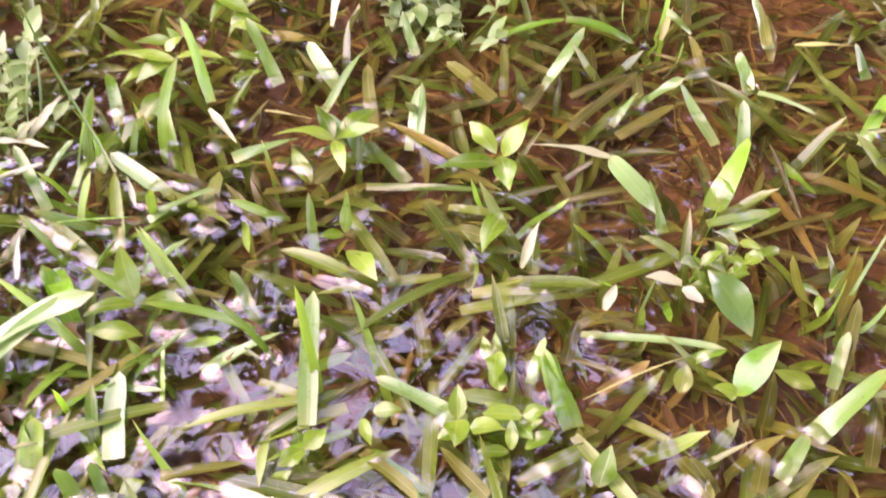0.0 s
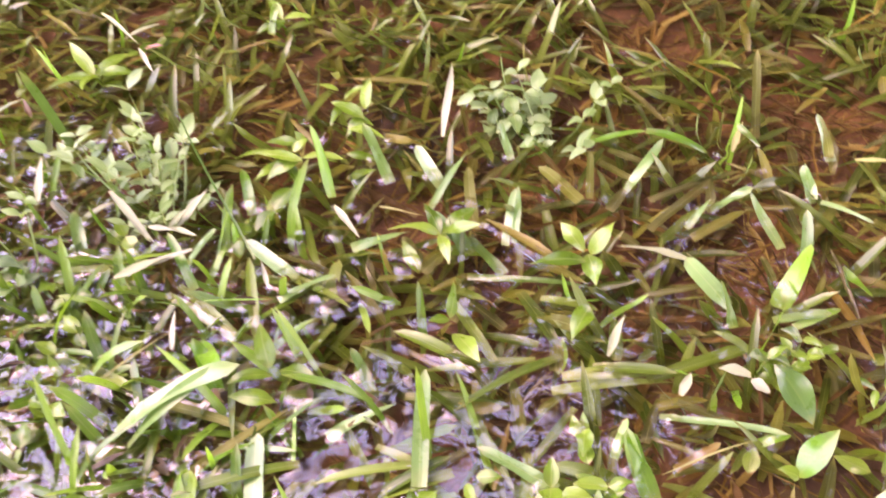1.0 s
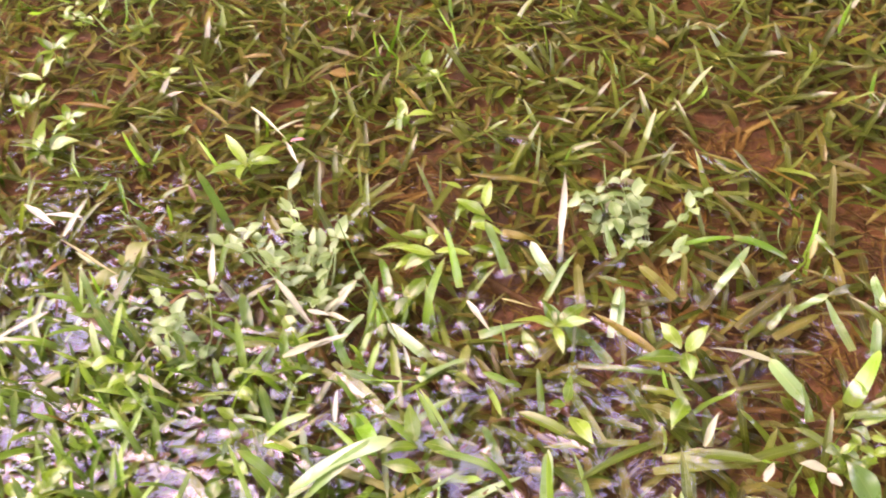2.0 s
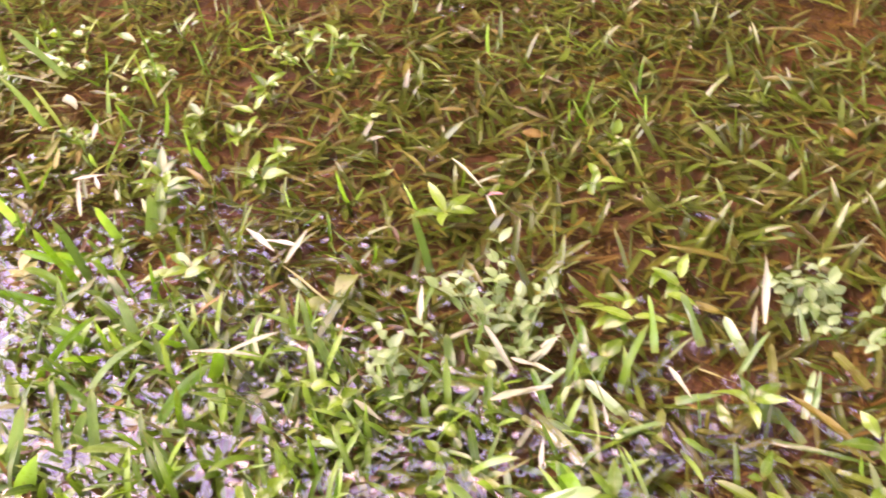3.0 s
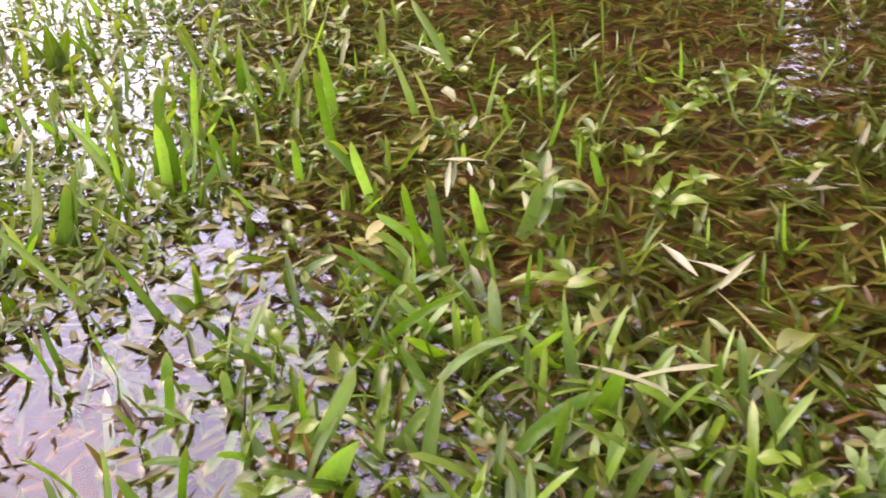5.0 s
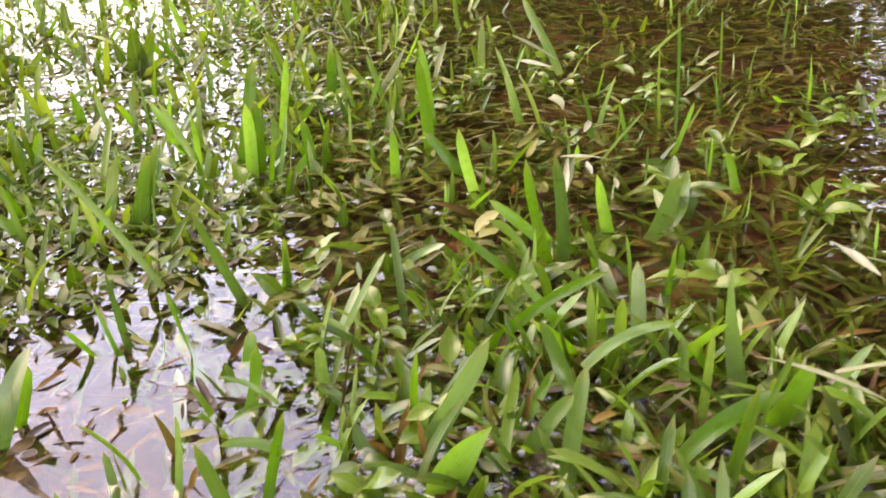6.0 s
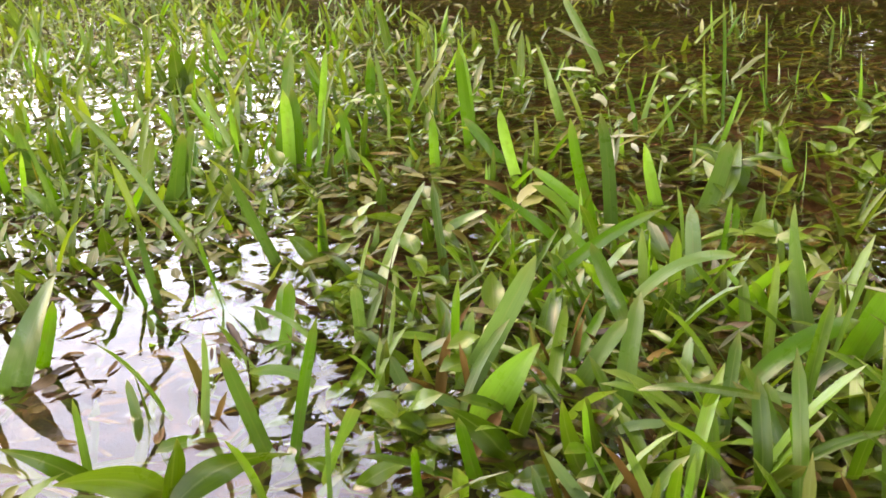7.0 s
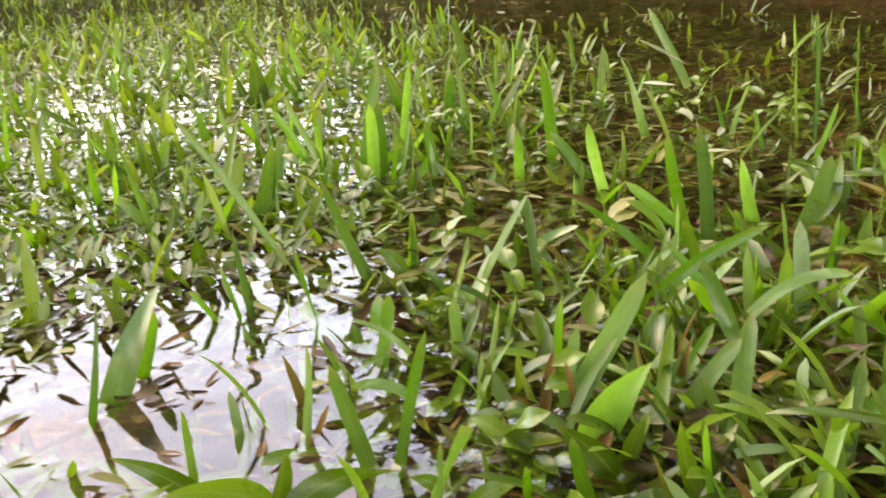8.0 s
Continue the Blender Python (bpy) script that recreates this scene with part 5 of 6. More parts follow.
dry_blade((-0.254, 0.824, -0.008), (-0.223, 0.824, -0.006), 0.0169, 0.2, "N")
dry_blade((0.097, 0.39, -0.022), (0.121, 0.423, -0.018), 0.0038, 0.1, "N")
dry_blade((0.104, 0.387, -0.022), (0.124, 0.409, -0.018), 0.0028, 0.1, "N")
dry_blade((0.108, 0.405, -0.02), (0.119, 0.422, -0.016), 0.0025, 0.1, "N")
dry_blade((0.184, 0.342, 0.012), (0.229, 0.363, 0.02), 0.0014, 0.1, "Y")
dry_blade((-0.132, 0.356, 0.02), (-0.097, 0.389, 0.03), 0.0016, 0.1, "Y")
dry_blade((0.25, 0.339, -0.015), (0.253, 0.357, -0.012), 0.003, 0.1, "Y")
t = weed(-0.069, 0.55)
blade(t, (-0.069, 0.55, -0.004), (-0.083, 0.529, -0.004), 0.0104, 0.3, "K")
blade(t, (-0.038, 0.558, -0.003), (-0.019, 0.567, 0.002), 0.0103, 0.3, "K")
blade(t, (-0.034, 0.569, -0.003), (-0.027, 0.543, -0.005), 0.0096, 0.3, "K")
t = tuft(-0.097, 0.518)
blade(t, (-0.097, 0.518, -0.004), (-0.116, 0.555, 0.006), 0.0083, 0.2, "G")
blade(t, (-0.065, 0.516, -0.012), (-0.11, 0.553, -0.006), 0.0093, 0.2, "O")
dry_blade((-0.061, 0.447, 0.006), (-0.07, 0.464, 0.012), 0.0036, 0.1, "W")
dry_blade((-0.005, 0.522, 0.01), (0.029, 0.514, 0.012), 0.0027, 0.1, "Y")
t = weed(0.03, 0.477)
blade(t, (0.03, 0.477, -0.004), (0.015, 0.5, 0.002), 0.0092, 0.3, "K")
t = tuft(0.075, 0.589)
blade(t, (0.075, 0.589, -0.002), (0.064, 0.617, 0.012), 0.0067, 0.2, "P")
t = tuft(0.168, 0.612)
blade(t, (0.168, 0.612, 0.012), (0.212, 0.607, -0.002), 0.0074, 0.5, "G")
blade(t, (0.173, 0.56, -0.01), (0.232, 0.591, -0.004), 0.0061, 0.2, "O")
t = tuft(0.058, 0.443)
blade(t, (0.058, 0.443, -0.012), (0.067, 0.469, -0.004), 0.0078, 0.2, "O")
t = tuft(0.166, 0.494)
blade(t, (0.166, 0.494, -0.006), (0.176, 0.472, -0.004), 0.0054, 0.2, "O")
blade(t, (0.197, 0.532, -0.003), (0.212, 0.553, 0.006), 0.0051, 0.2, "P")
blade(t, (0.201, 0.527, -0.01), (0.234, 0.553, -0.006), 0.0079, 0.1, "O")
t = tuft(0.213, 0.55)
blade(t, (0.213, 0.55, -0.003), (0.238, 0.56, 0.012), 0.0072, 0.2, "D")
blade(t, (0.214, 0.552, -0.01), (0.211, 0.598, -0.003), 0.0068, 0.2, "O")
t = tuft(0.335, 0.523)
blade(t, (0.335, 0.523, -0.004), (0.351, 0.552, 0.012), 0.0088, 0.2, "G")
blade(t, (0.289, 0.506, -0.004), (0.305, 0.484, -0.002), 0.0069, 0.2, "G")
blade(t, (0.308, 0.5, -0.008), (0.31, 0.524, -0.004), 0.0078, 0.2, "O")
t = tuft(0.346, 0.579)
blade(t, (0.346, 0.579, -0.003), (0.339, 0.596, 0.012), 0.0086, 0.2, "D")
dry_blade((0.227, 0.604, 0.004), (0.235, 0.633, 0.008), 0.0056, 0.2, "Y")
t = tuft(-0.045, 0.352)
blade(t, (-0.045, 0.352, -0.006), (-0.097, 0.363, -0.004), 0.0086, 0.2, "O")
blade(t, (-0.067, 0.368, -0.003), (-0.088, 0.393, 0.02), 0.0105, 0.4, "G")
blade(t, (0.003, 0.35, -0.002), (0.038, 0.374, 0.002), 0.0062, 0.4, "P")
blade(t, (-0.041, 0.403, -0.006), (0.002, 0.395, -0.004), 0.004, 0.1, "O")
t = tuft(0.021, 0.383)
blade(t, (0.021, 0.383, -0.006), (0.003, 0.408, 0.004), 0.0071, 0.2, "D")
t = weed(0.126, 0.408)
blade(t, (0.126, 0.408, -0.005), (0.126, 0.434, -0.003), 0.0082, 0.2, "K")
t = weed(0.071, 0.38)
blade(t, (0.071, 0.38, -0.005), (0.096, 0.384, -0.003), 0.007, 0.2, "K")
t = tuft(0.118, 0.297)
blade(t, (0.118, 0.297, -0.006), (0.09, 0.316, -0.001), 0.0093, 0.2, "G")
blade(t, (0.121, 0.333, -0.003), (0.145, 0.331, -0.001), 0.0055, 0.1, "G")
t = tuft(0.118, 0.382)
blade(t, (0.118, 0.382, -0.008), (0.133, 0.4, -0.004), 0.0054, 0.1, "O")
blade(t, (0.107, 0.37, -0.012), (0.097, 0.408, -0.006), 0.0048, 0.1, "O")
t = weed(0.153, 0.317)
blade(t, (0.153, 0.317, 0.006), (0.139, 0.316, 0.006), 0.0066, 0.4, "K")
blade(t, (0.16, 0.318, 0.008), (0.172, 0.327, 0.01), 0.0071, 0.4, "K")
blade(t, (0.154, 0.318, 0.006), (0.153, 0.332, 0.01), 0.0056, 0.4, "K")
t = weed(0.192, 0.305)
blade(t, (0.192, 0.305, 0.004), (0.196, 0.317, 0.02), 0.0104, 0.4, "B")
dry_blade((0.106, 0.398, -0.024), (0.12, 0.431, -0.02), 0.0033, 0.1, "N")
dry_blade((0.102, 0.406, -0.024), (0.115, 0.429, -0.022), 0.003, 0.1, "N")
dry_blade((0.105, 0.391, -0.022), (0.12, 0.419, -0.02), 0.0024, 0.1, "N")
t = weed(0.09, 0.333)
blade(t, (0.09, 0.333, 0.004), (0.104, 0.334, 0.006), 0.0073, 0.4, "K")
blade(t, (0.085, 0.33, 0.002), (0.092, 0.316, 0.004), 0.0057, 0.3, "K")
t = tuft(0.183, 0.4)
blade(t, (0.183, 0.4, -0.006), (0.237, 0.381, -0.002), 0.0059, 0.1, "O")
t = tuft(0.234, 0.375)
blade(t, (0.234, 0.375, -0.003), (0.251, 0.38, 0.002), 0.0056, 0.2, "G")
t = weed(0.29, 0.366)
blade(t, (0.29, 0.366, -0.006), (0.272, 0.373, -0.004), 0.009, 0.2, "K")
t = weed(0.297, 0.415)
blade(t, (0.297, 0.415, 0.002), (0.283, 0.419, 0.006), 0.005, 0.3, "K")
blade(t, (0.297, 0.415, 0.002), (0.295, 0.403, 0.0), 0.0044, 0.3, "K")
blade(t, (0.302, 0.416, 0.002), (0.31, 0.428, 0.006), 0.0057, 0.3, "K")
dry_blade((0.194, 0.397, 0.004), (0.199, 0.41, 0.008), 0.0067, 0.2, "W")
t = tuft(-1.089, 0.326)
blade(t, (-1.089, 0.326, -0.01), (-1.09, 0.323, 0.029), 0.0074, 0.2, "L", -30)
t = tuft(-1.006, 0.219)
blade(t, (-1.006, 0.219, -0.016), (-1.007, 0.215, 0.045), 0.0078, 0.2, "G", -25)
t = weed(-1.473, 0.456)
blade(t, (-1.473, 0.456, -0.007), (-1.486, 0.42, 0.019), 0.012, 0.6, "K", -5)
t = weed(-1.436, 0.431)
blade(t, (-1.436, 0.431, -0.011), (-1.426, 0.458, 0.032), 0.0096, 0.4, "K", -1)
t = tuft(-1.728, 0.577)
blade(t, (-1.728, 0.577, -0.02), (-1.731, 0.57, 0.057), 0.0086, 0.2, "P", -2)
t = tuft(-1.8, 0.535)
blade(t, (-1.8, 0.535, -0.02), (-1.806, 0.517, 0.058), 0.0097, 0.2, "P", -33)
t = tuft(-2.293, 0.653)
blade(t, (-2.293, 0.653, -0.024), (-2.294, 0.646, 0.069), 0.0127, 0.2, "L", -19)
t = tuft(-2.136, 0.632)
blade(t, (-2.136, 0.632, -0.018), (-2.128, 0.655, 0.052), 0.0107, 0.2, "L", -28)
t = tuft(-1.504, 0.698)
blade(t, (-1.504, 0.698, -0.017), (-1.512, 0.683, 0.048), 0.0116, 0.2, "G", -43)
t = tuft(-1.682, 0.652)
blade(t, (-1.682, 0.652, -0.018), (-1.681, 0.655, 0.05), 0.0093, 0.2, "L", -20)
dry_blade((-1.227, 0.541, 0.005), (-1.212, 0.568, 0.045), 0.0054, 0.2, "W", -22)
t = tuft(-1.253, 0.686)
blade(t, (-1.253, 0.686, -0.012), (-1.258, 0.678, 0.034), 0.0085, 0.2, "P", -58)
blade(t, (-1.243, 0.705, -0.012), (-1.232, 0.72, 0.034), 0.0066, 0.2, "P", -39)
t = tuft(-1.144, 0.678)
blade(t, (-1.144, 0.678, -0.013), (-1.152, 0.667, 0.037), 0.0079, 0.2, "L", -43)
t = tuft(-0.979, 0.587)
blade(t, (-0.979, 0.587, -0.024), (-0.983, 0.581, 0.069), 0.0061, 0.1, "P", -26)
blade(t, (-0.961, 0.578, -0.011), (-0.97, 0.566, 0.031), 0.005, 0.2, "D", -63)
blade(t, (-0.972, 0.638, -0.019), (-0.986, 0.622, 0.056), 0.0068, 0.2, "D", -61)
t = weed(-0.702, 0.309)
blade(t, (-0.702, 0.309, -0.006), (-0.712, 0.294, 0.017), 0.0111, 0.6, "K", -23)
t = weed(-0.761, 0.406)
blade(t, (-0.761, 0.406, -0.007), (-0.758, 0.409, 0.02), 0.0079, 0.3, "K", -48)
t = weed(-0.706, 0.392)
blade(t, (-0.706, 0.392, -0.002), (-0.728, 0.365, 0.007), 0.0067, 0.4, "K", -57)
blade(t, (-0.67, 0.377, -0.006), (-0.671, 0.374, 0.017), 0.0088, 0.4, "K", -15)
t = tuft(-0.673, 0.391)
blade(t, (-0.673, 0.391, 0.002), (-0.653, 0.413, 0.015), 0.0064, 0.3, "P", -58)
t = weed(-0.635, 0.673)
blade(t, (-0.635, 0.673, -0.001), (-0.663, 0.657, 0.004), 0.0093, 0.4, "K", -80)
t = weed(-0.522, 0.528)
blade(t, (-0.522, 0.528, -0.009), (-0.52, 0.529, 0.026), 0.0105, 0.4, "B", -76)
t = tuft(-0.493, 0.507)
blade(t, (-0.493, 0.507, -0.007), (-0.498, 0.504, 0.02), 0.0041, 0.1, "P", -86)
t = weed(-0.613, 0.522)
blade(t, (-0.613, 0.522, -0.005), (-0.617, 0.519, 0.014), 0.0063, 0.3, "K", -60)
dry_blade((-0.585, 0.191, -0.009), (-0.585, 0.191, 0.026), 0.0011, 0.1, "N", -6)
t = weed(-0.536, 0.27)
blade(t, (-0.536, 0.27, -0.004), (-0.532, 0.275, 0.013), 0.0048, 0.4, "B", -72)
t = tuft(-0.479, 0.161)
blade(t, (-0.479, 0.161, -0.013), (-0.478, 0.164, 0.038), 0.0026, 0.1, "D", -60)
t = weed(-0.486, 0.177)
blade(t, (-0.486, 0.177, -0.003), (-0.472, 0.196, 0.009), 0.0074, 0.5, "K", -52)
blade(t, (-0.5, 0.18, -0.002), (-0.508, 0.169, 0.006), 0.0057, 0.6, "K", -23)
dry_blade((-0.419, 0.266, -0.003), (-0.427, 0.261, 0.01), 0.0039, 0.3, "N", -68)
dry_blade((-0.404, 0.267, -0.008), (-0.403, 0.268, 0.021), 0.0013, 0.1, "N", -60)
dry_blade((-0.379, 0.291, -0.006), (-0.382, 0.29, 0.016), 0.0025, 0.2, "N", -64)
t = weed(-0.444, 0.222)
blade(t, (-0.444, 0.222, -0.001), (-0.425, 0.238, 0.003), 0.0092, 0.4, "B", -27)
dry_blade((-0.495, 0.313, -0.009), (-0.488, 0.318, 0.025), 0.0046, 0.1, "N", -81)
dry_blade((-0.521, 0.321, -0.003), (-0.525, 0.317, 0.009), 0.0039, 0.1, "N", -58)

t = tuft(-0.109, 0.372)
blade(t, (-0.099, 0.358, 0.001), (-0.040, 0.345, 0.004), 0.0059, 0.15, "O")
blade(t, (-0.065, 0.318, 0.001), (-0.019, 0.364, 0.004), 0.0059, 0.15, "O")
blade(t, (-0.056, 0.335, 0.001), (-0.010, 0.336, 0.004), 0.0037, 0.1, "P")
blade(t, (-0.064, 0.290, -0.004), (-0.059, 0.310, 0.020), 0.0078, 0.2, "G")
t = tuft(-0.009, 0.326)
blade(t, (-0.015, 0.302, -0.006), (-0.005, 0.321, -0.002), 0.0064, 0.1, "O")
blade(t, (0.000, 0.295, 0.001), (0.037, 0.303, 0.004), 0.0059, 0.1, "O")
blade(t, (0.005, 0.349, -0.003), (0.029, 0.368, 0.004), 0.0054, 0.3, "P")
blade(t, (0.088, 0.314, 0.001), (0.117, 0.293, 0.004), 0.0064, 0.1, "O")
t = tuft(0.296, 0.353)
blade(t, (0.285, 0.339, -0.002), (0.315, 0.364, 0.020), 0.0112, 0.2, "D")
blade(t, (0.269, 0.318, -0.004), (0.281, 0.336, 0.006), 0.0083, 0.2, "D")
blade(t, (0.299, 0.366, -0.012), (0.312, 0.408, 0.010), 0.0078, 0.15, "O")
blade(t, (0.241, 0.309, -0.004), (0.230, 0.321, 0.006), 0.0073, 0.5, "O")
blade(t, (0.183, 0.385, -0.001), (0.250, 0.379, 0.004), 0.0046, 0.1, "P")
t = tuft(0.172, 0.373)
blade(t, (0.177, 0.341, -0.012), (0.166, 0.368, 0.012), 0.0088, 0.1, "D")
blade(t, (0.192, 0.355, -0.006), (0.215, 0.371, 0.002), 0.0054, 0.2, "O")
blade(t, (0.145, 0.298, 0.001), (0.123, 0.318, 0.004), 0.0064, 0.1, "O")
blade(t, (0.090, 0.394, -0.008), (0.061, 0.418, 0.000), 0.0059, 0.2, "O")
blade(t, (0.110, 0.370, -0.010), (0.100, 0.400, -0.000), 0.0064, 0.2, "O")
dry_blade((0.014, 0.356, 0.002), (0.036, 0.371, 0.003), 0.0050, 0.1, "N")


# ---- small weeds ----
def small_weed(x, y, stems, reach, leaf_size, material, seed, label, name="small_weed", group="small-leaved weeds", slim=0.6, tall=1.0):
    """A low weed: a few thin stems, leaves in pairs."""
    r = np.random.default_rng(seed)
    ob = thing(name, label, "plant", x, y, float(soil_height(np.array(x), np.array(y))), group=group)
    for k in range(stems):
        az = r.uniform(0, 6.283)
        far, high = reach * r.uniform(0.3, 1.0), r.uniform(0.035, 0.072) * tall
        end = np.array([far * math.cos(az), far * math.sin(az), high])
        v, q, uv = strip((0, 0, 0), tuple(end), 0.0016, 0.6, "cut", r.uniform(0, 360), 6, 0.9)
        part("stem", grid_mesh("stem", v, q, material, uv), ob)
        for j in range(int(r.integers(2, 5))):
            f = 1 - j * 0.24
            at = end * [f, f, f**0.6]
            turn = r.uniform(0, 3.14)
            for side in (0, 3.14):
                size = leaf_size * r.uniform(0.75, 1.25)
                g = turn + side + r.uniform(-0.3, 0.3)
                tip = at + [size * math.cos(g), size * math.sin(g), size * r.uniform(-0.35, 0.75)]
                v, q, uv = strip(tuple(at), tuple(tip), size * slim * r.uniform(0.85, 1.15), 0.5, "leaf", None, 6, 0.25)
                part("leaf", grid_mesh("leaf", v, q, material, uv), ob)
    return ob


PALE = "pale silvery green small-leaved weed rising out of the water"
small_weed(-0.188, 0.535, 9, 0.05, 0.0145, leaf_pale, 21, PALE, slim=0.5, tall=1.45)
small_weed(-0.165, 0.515, 7, 0.04, 0.0145, leaf_pale, 22, PALE, slim=0.5, tall=1.45)
small_weed(-0.245, 0.455, 7, 0.04, 0.0145, leaf_pale, 23, PALE, slim=0.5, tall=1.45)
small_weed(0.102, 0.615, 7, 0.05, 0.0145, leaf_pale, 24, PALE, slim=0.55, tall=1.1)
small_weed(0.070, 0.640, 7, 0.04, 0.0145, leaf_pale, 25, PALE, slim=0.55, tall=1.1)
LIGHT = "small light green weed with paired oval leaves"
small_weed(0.056, 0.303, 4, 0.03, 0.013, leaf_lime, 26, LIGHT)
small_weed(0.150, 0.335, 3, 0.03, 0.014, leaf_lime, 27, LIGHT)
small_weed(-0.660, 0.455, 2, 0.012, 0.017, blade_yellow, 28, "yellow-green seedling with four rounded leaves")
small_weed(0.240, 0.430, 4, 0.03, 0.012, leaf_lime, 29, LIGHT)

# ---- lance-leaved weeds ----
def lance_weed(x, y, leaves, size, top, seed):
    """A stem from the mud with slim pointed leaves in a star at its top and a pair lower down."""
    r = np.random.default_rng(seed)
    bed = float(soil_height(np.array(x), np.array(y)))
    ob = thing("weed_plant", "light green weed with slim pointed leaves in a star", "plant", x, y, bed, group="broad-leaved weeds")
    head = np.array([r.normal(0, 0.004), r.normal(0, 0.004), top - bed])
    v, q, uv = strip((0, 0, 0), tuple(head), 0.0022, 0.3, "cut", r.uniform(0, 360), 6, 0.9)
    part("stem", grid_mesh("stem", v, q, leaf_lime, uv), ob)
    for k in range(leaves):
        low = k >= leaves - 2
        at = head * (0.6 if low else 1.0)
        g = 6.283 * k / max(leaves - 2, 1) + r.uniform(-0.35, 0.35) + seed
        far = size * r.uniform(0.75, 1.2)
        tip = at + [far * math.cos(g), far * math.sin(g), far * (r.uniform(-0.2, 0.2) if low else r.uniform(-0.2, 0.45))]
        v, q, uv = strip(tuple(at), tuple(tip), far * r.uniform(0.26, 0.38), r.uniform(0.3, 0.8), "leaf", None, 9, 0.2)
        part("leaf", grid_mesh("leaf", v, q, leaf_lime, uv), ob)
    WET.append((x, y, 1.0, 50 * x, 0.002, 0.001))
    return ob


STARS = ((-0.558, 0.567), (-0.571, 0.735), (-0.503, 0.649), (-0.497, 0.511), (-0.577, 0.925), (-0.516, 0.888), (-0.600, 0.519), (-0.285, 0.668), (-0.513, 0.700),
         (-0.591, 0.600), (-0.545, 0.960), (-0.620, 0.640), (-0.141, 0.748), (0.034, 0.500), (-0.578, 0.810), (-0.988, 0.833), (-0.440, 0.800), (-0.640, 0.745))
for n, (x, y) in enumerate(STARS):
    lance_weed(x, y, 6 + n % 3, 0.026 + 0.003 * (n % 4), -0.010 + 0.006 * (n % 5), 100 + n)

# ---- more tufts and weeds, copied ----
def sample_tuft(seed):
    r = np.random.default_rng(seed)
    t = tuft(0, 0)
    t.location.z = 0
    for k in range(int(r.integers(3, 6))):
        az, lean, size = r.uniform(0, 6.283), r.uniform(0.1, 0.75), r.uniform(0.055, 0.10)
        foot = np.array([r.normal(0, 0.004), r.normal(0, 0.004), 0])
        tip = foot + size * np.array([math.sin(lean) * math.cos(az), math.sin(lean) * math.sin(az), math.cos(lean)])
        blade(t, tuple(foot), tuple(tip), r.uniform(0.0042, 0.0082), r.uniform(0.1, 0.7), r.choice(["G", "G", "G", "P", "L"]), float(np.degrees(az) + 180 + r.normal(0, 40)))
    return t


def scatter(samples, n, xr, yr, keep, size=(0.75, 1.1), gap=0.022):
    done, rng = [], np.random.default_rng(n)
    for k in range(n):
        x, y = rng.uniform(*xr), rng.uniform(*yr)
        if rng.random() > keep(x, y) or any((x - a) ** 2 + (y - b) ** 2 < gap**2 for a, b in done):
            continue
        done.append((x, y))
        ob = samples[int(rng.integers(len(samples)))]
        made = copy_thing(ob, pose(x, y, float(soil_height(np.array(x), np.array(y))), rng.normal(0, 5), rng.normal(0, 5), rng.uniform(0, 360)))
        made.scale = (rng.uniform(*size),) * 3
        WET.append((x, y, 1.0, 50 * x, 0.002, 0.001))


def put_first(samples, spots):
    for ob, (x, y) in zip(samples, spots):
        ob.location = (x, y, float(soil_height(np.array(x), np.array(y))))


tufts = [sample_tuft(k) for k in range(40, 47)]
put_first(tufts, ((-0.95, 0.35), (-1.02, 0.28), (-1.1, 0.42), (-0.9, 0.52), (-1.2, 0.3), (-1.3, 0.6), (-0.82, 0.42)))
scatter(tufts, 440, (-2.3, -0.2), (0.05, 1.3), lambda x, y: float(emergent(np.array(x), np.array(y)) ** 2 * (1 - pool(np.array(x), np.array(y)))) * (0.75 if x < -0.8 else 0.35 if y < 0.5 and x < -0.25 else 0.3))
def thin_tuft(seed):
    r = np.random.default_rng(seed)
    t = thing("thin_tuft", "small tuft of thin grass blades piercing the water", "grass", group="thin tufts in the lawn")
    for k in range(int(r.integers(3, 7))):
        az, lean, size = r.uniform(0, 6.283), r.uniform(0.1, 0.9), r.uniform(0.05, 0.085)
        foot = np.array([r.normal(0, 0.006), r.normal(0, 0.006), 0])
        tip = foot + size * np.array([math.sin(lean) * math.cos(az), math.sin(lean) * math.sin(az), math.cos(lean)])
        blade(t, tuple(foot), tuple(tip), r.uniform(0.002, 0.0048), r.uniform(0.1, 0.8), r.choice(["G", "G", "P", "O", "L"]), float(np.degrees(az) + 180 + r.normal(0, 40)))
    return t


thins = [thin_tuft(k) for k in range(60, 68)]
put_first(thins, ((-0.55, 0.62), (-0.30, 0.72), (-0.42, 0.50), (-0.70, 0.85), (0.22, 0.62), (0.30, 0.50), (-0.95, 0.9), (-0.25, 0.36)))
scatter(thins, 420, (-1.4, 0.42), (0.22, 1.5), lambda x, y: (1 - float(pool(np.array(x), np.array(y)))) * (1 - float(bare(np.array(x), np.array(y)))) * (0.4 if y > 1.0 else 0.75), (0.8, 1.15))
scatter(tufts, 110, (-1.7, -0.85), (0.0, 0.6), lambda x, y: 0.8, (0.8, 1.1))
creepers = [small_weed(x, y, 2, 0.025, 0.014, leaf_lime, sd, LIGHT) for x, y, sd in ((-0.78, 0.33, 51), (-0.85, 0.40, 52), (-0.70, 0.42, 53), (-0.62, 0.33, 54))]
scatter(creepers, 36, (-0.62, -0.14), (0.14, 0.50), lambda x, y: 0.8 * (1 - float(pool(np.array(x), np.array(y)))), (0.8, 1.2))
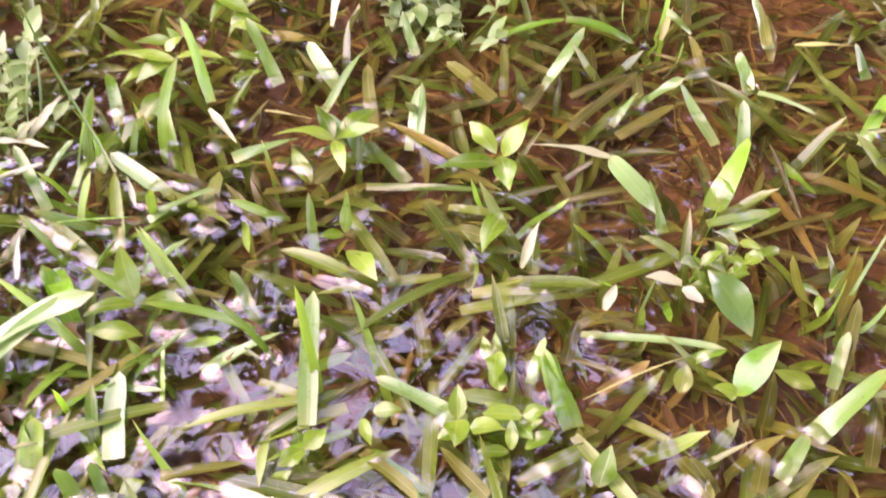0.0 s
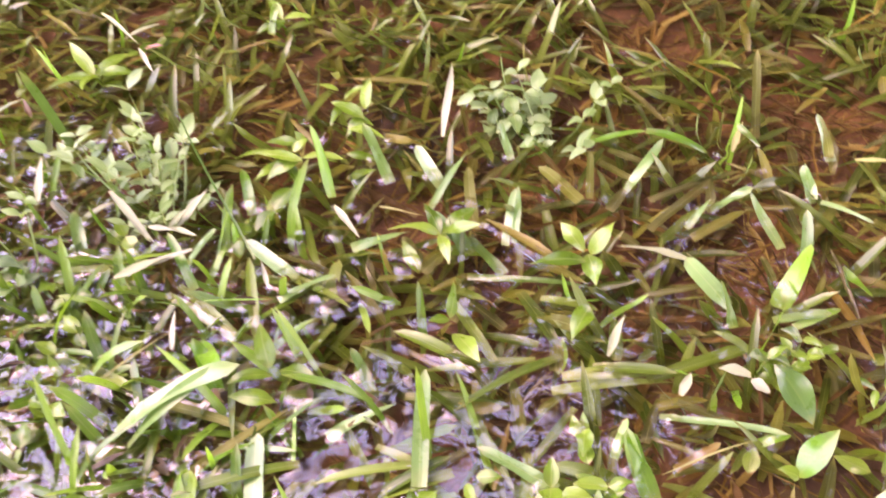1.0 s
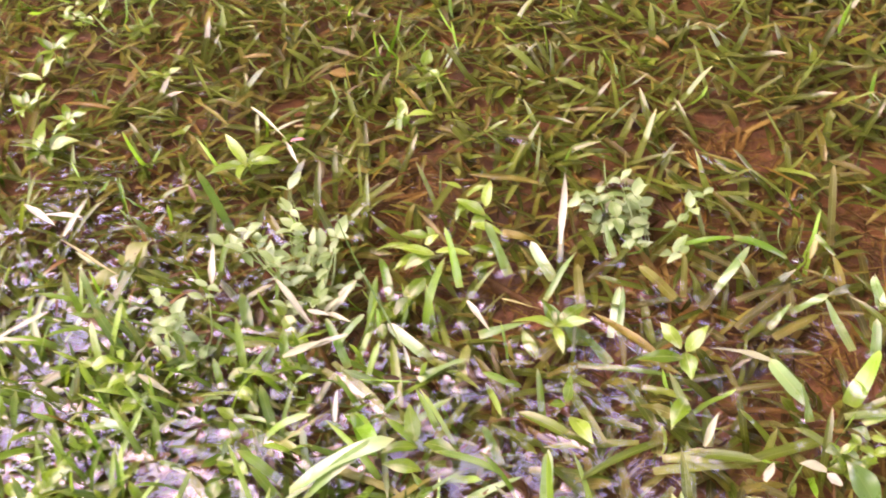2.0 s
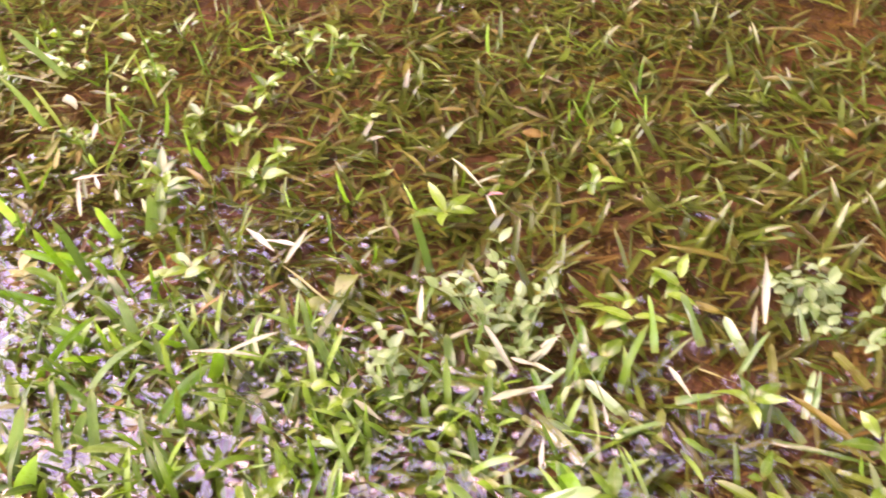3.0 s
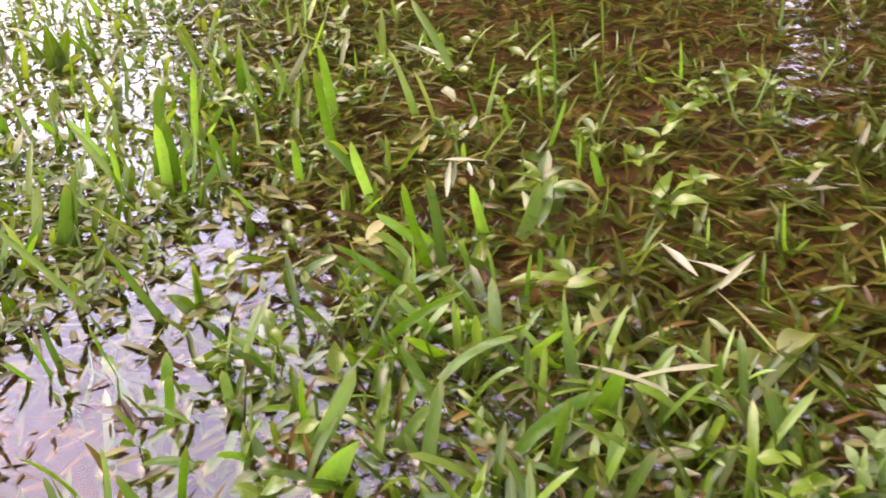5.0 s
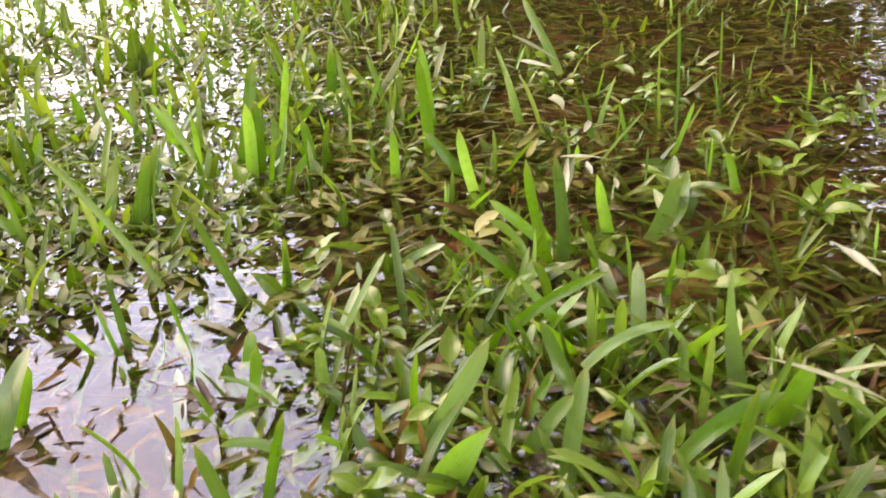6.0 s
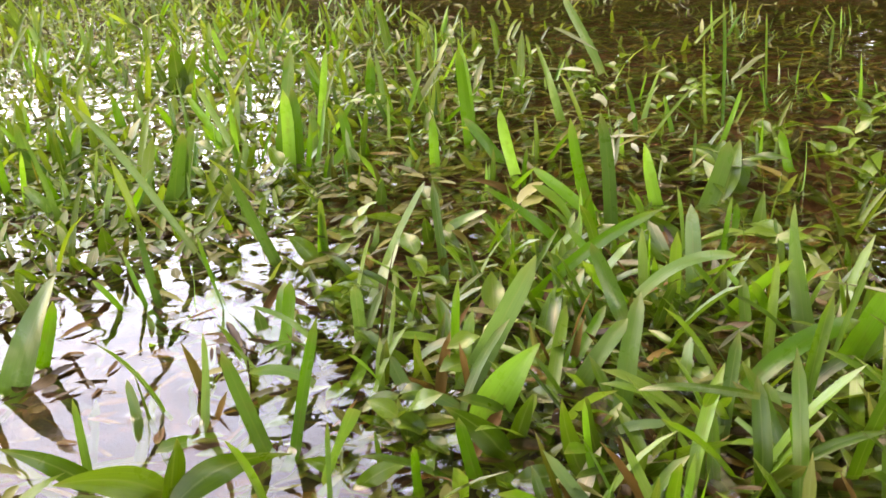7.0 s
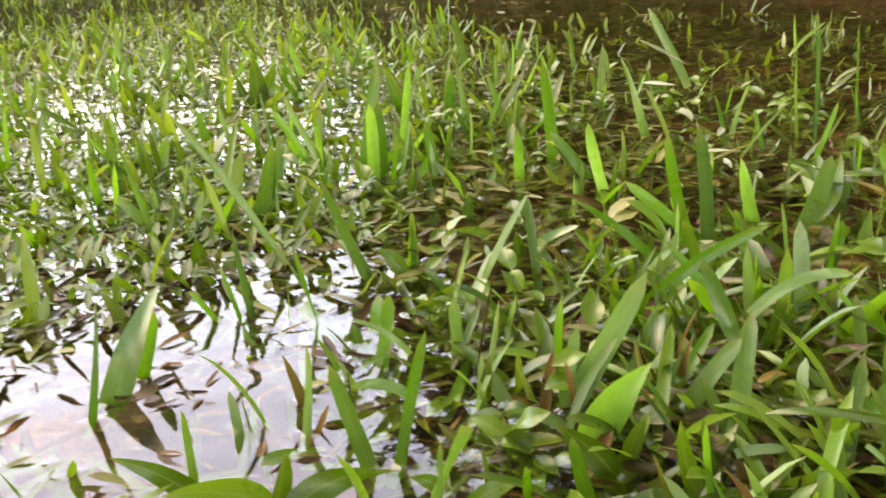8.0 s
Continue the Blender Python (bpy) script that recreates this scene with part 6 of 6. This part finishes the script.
scatter(creepers, 220, (-1.8, 0.35), (0.25, 0.95), lambda x, y: (0.06 if x > -0.6 else 0.2) + (0.1 if x > -0.6 else 0.4) * float(emergent(np.array(x), np.array(y))) * (1 - float(pool(np.array(x), np.array(y)))), (0.8, 1.3))

# ---- trees over the far side, and unseen ones behind to block sky ----
def tree(x, y, height, radius, low_edge, seed, label, clumps=72, per=34, spread=0.13, leaf=1.0):
    r = np.random.default_rng(seed)
    ob = thing("tree", label, "tree", x, y, float(soil_height(np.array(x), np.array(y))), group="trees round the lawn")
    bm = bmesh.new()

    def limb(a, b, r0, r1):
        d = Vector(b) - Vector(a)
        m = Matrix.Translation((Vector(a) + Vector(b)) / 2) @ d.to_track_quat("Z", "Y").to_matrix().to_4x4()
        bmesh.ops.create_cone(bm, cap_ends=True, segments=9, radius1=r0, radius2=r1, depth=d.length, matrix=m)

    k = height * 0.55
    limb((0, 0, -0.1), (0.1, 0.05, k), 0.05 * height * 0.5, 0.03 * height * 0.5)
    for a in range(7):
        t = a / 7 * 6.283 + r.uniform(-0.3, 0.3)
        limb((0.05, 0, k * r.uniform(0.35, 1.0)), (radius * 0.7 * math.cos(t), radius * 0.7 * math.sin(t), k * r.uniform(0.9, 1.5)), 0.1, 0.025)
    me = bpy.data.meshes.new("trunk")
    bm.to_mesh(me)
    bm.free()
    me.materials.append(bark)
    part("trunk", me, ob)
    d = r.normal(size=(clumps, 3))
    d /= np.linalg.norm(d, axis=1)[:, None]
    mid = d * r.uniform(0.35, 1.0, clumps)[:, None] ** 0.6 * [radius, radius, (height - low_edge) / 2] + [0, 0, (height + low_edge) / 2]
    c = (mid[:, None] + r.normal(size=(clumps, per, 3)) * radius * spread).reshape(-1, 3)
    n = len(c)
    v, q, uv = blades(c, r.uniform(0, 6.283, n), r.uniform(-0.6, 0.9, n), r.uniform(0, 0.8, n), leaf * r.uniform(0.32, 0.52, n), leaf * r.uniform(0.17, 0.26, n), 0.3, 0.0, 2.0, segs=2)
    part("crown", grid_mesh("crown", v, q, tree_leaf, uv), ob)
    return ob


def around(az, dist):
    return -0.4 - dist * math.sin(radians(az)), 0.3 + dist * math.cos(radians(az))


SHADE = "dark leafy tree at the lawn's edge, mirrored in the water"
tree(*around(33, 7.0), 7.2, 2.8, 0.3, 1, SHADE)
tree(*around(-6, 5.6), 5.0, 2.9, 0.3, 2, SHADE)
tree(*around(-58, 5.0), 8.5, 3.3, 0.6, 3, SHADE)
# these two stand out of view behind, added to hold back skylight
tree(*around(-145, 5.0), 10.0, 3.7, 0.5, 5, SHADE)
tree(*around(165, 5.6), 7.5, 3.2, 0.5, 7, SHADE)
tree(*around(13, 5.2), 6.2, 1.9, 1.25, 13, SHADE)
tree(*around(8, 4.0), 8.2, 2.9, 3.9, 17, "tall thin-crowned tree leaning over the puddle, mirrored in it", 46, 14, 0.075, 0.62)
# out of view as well, added to cut skylight from the right
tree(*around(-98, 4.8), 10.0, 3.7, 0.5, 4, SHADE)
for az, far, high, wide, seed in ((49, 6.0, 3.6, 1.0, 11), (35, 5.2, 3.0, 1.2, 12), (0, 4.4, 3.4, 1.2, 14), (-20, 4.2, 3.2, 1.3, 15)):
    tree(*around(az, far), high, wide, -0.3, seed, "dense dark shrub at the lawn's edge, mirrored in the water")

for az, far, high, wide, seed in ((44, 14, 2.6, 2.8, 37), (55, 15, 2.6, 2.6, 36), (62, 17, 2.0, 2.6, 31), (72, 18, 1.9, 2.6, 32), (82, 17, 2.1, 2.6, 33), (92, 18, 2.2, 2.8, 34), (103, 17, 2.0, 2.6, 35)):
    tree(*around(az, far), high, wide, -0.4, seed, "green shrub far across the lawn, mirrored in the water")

# ---- water ----
def water_sheet():
    xs, ys = graded(-1.45, 0.45, 0.0035, 12, 26, (-0.75, 0.40, 0.0020)), graded(0.02, 1.15, 0.0035, 12, 26, (0.10, 0.64, 0.0018))
    X, Y = np.meshgrid(xs, ys)
    Z = 0.0006 * np.sin(37 * X + 11 * Y) * np.sin(29 * Y - 7 * X) + 0.0004 * np.sin(83 * X - 60 * Y) + 0.00016 * np.sin(190 * X + 140 * Y) * np.sin(170 * Y - 60 * X)
    Z *= 1 - 0.75 * np.exp(-(((X + 0.70) / 0.16) ** 2) - ((Y - 0.16) / 0.11) ** 2)
    rise = np.zeros_like(Z)
    for x, y, k, g, half, reach in WET:
        if not (-1.5 < x < 0.5 and 0 < y < 1.2):
            continue
        i0, i1 = np.searchsorted(xs, (x - 0.022, x + 0.022))
        j0, j1 = np.searchsorted(ys, (y - 0.022, y + 0.022))
        dx, dy = X[j0:j1, i0:i1] - x, Y[j0:j1, i0:i1] - y
        along, beside = dx * math.cos(g) + dy * math.sin(g), dy * math.cos(g) - dx * math.sin(g)
        d = np.hypot(np.maximum(np.abs(along) - reach, 0), np.maximum(np.abs(beside) - half, 0))
        rise[j0:j1, i0:i1] = np.maximum(rise[j0:j1, i0:i1], k * (0.0014 if x < -0.35 else 0.0023) * np.exp(-d / (0.0020 if x < -0.35 else 0.0027)))
    fringe = 1 + 0.3 * np.sin(880 * X + 9 * np.sin(310 * Y)) * np.sin(950 * Y + 7 * np.sin(270 * X))
    Z = np.maximum(Z, 0.6 * Z + rise * fringe)
    idx = np.arange(X.size).reshape(X.shape)
    q = np.stack([idx[:-1, :-1], idx[:-1, 1:], idx[1:, 1:], idx[1:, :-1]], -1)
    water = tagged(new("water", grid_mesh("water", np.stack([X, Y, Z], -1), q, clear_water)), "shallow clear rainwater standing over the lawn, mirroring sky and trees", "water", kind="structure")
    water.visible_shadow = False


water_sheet()
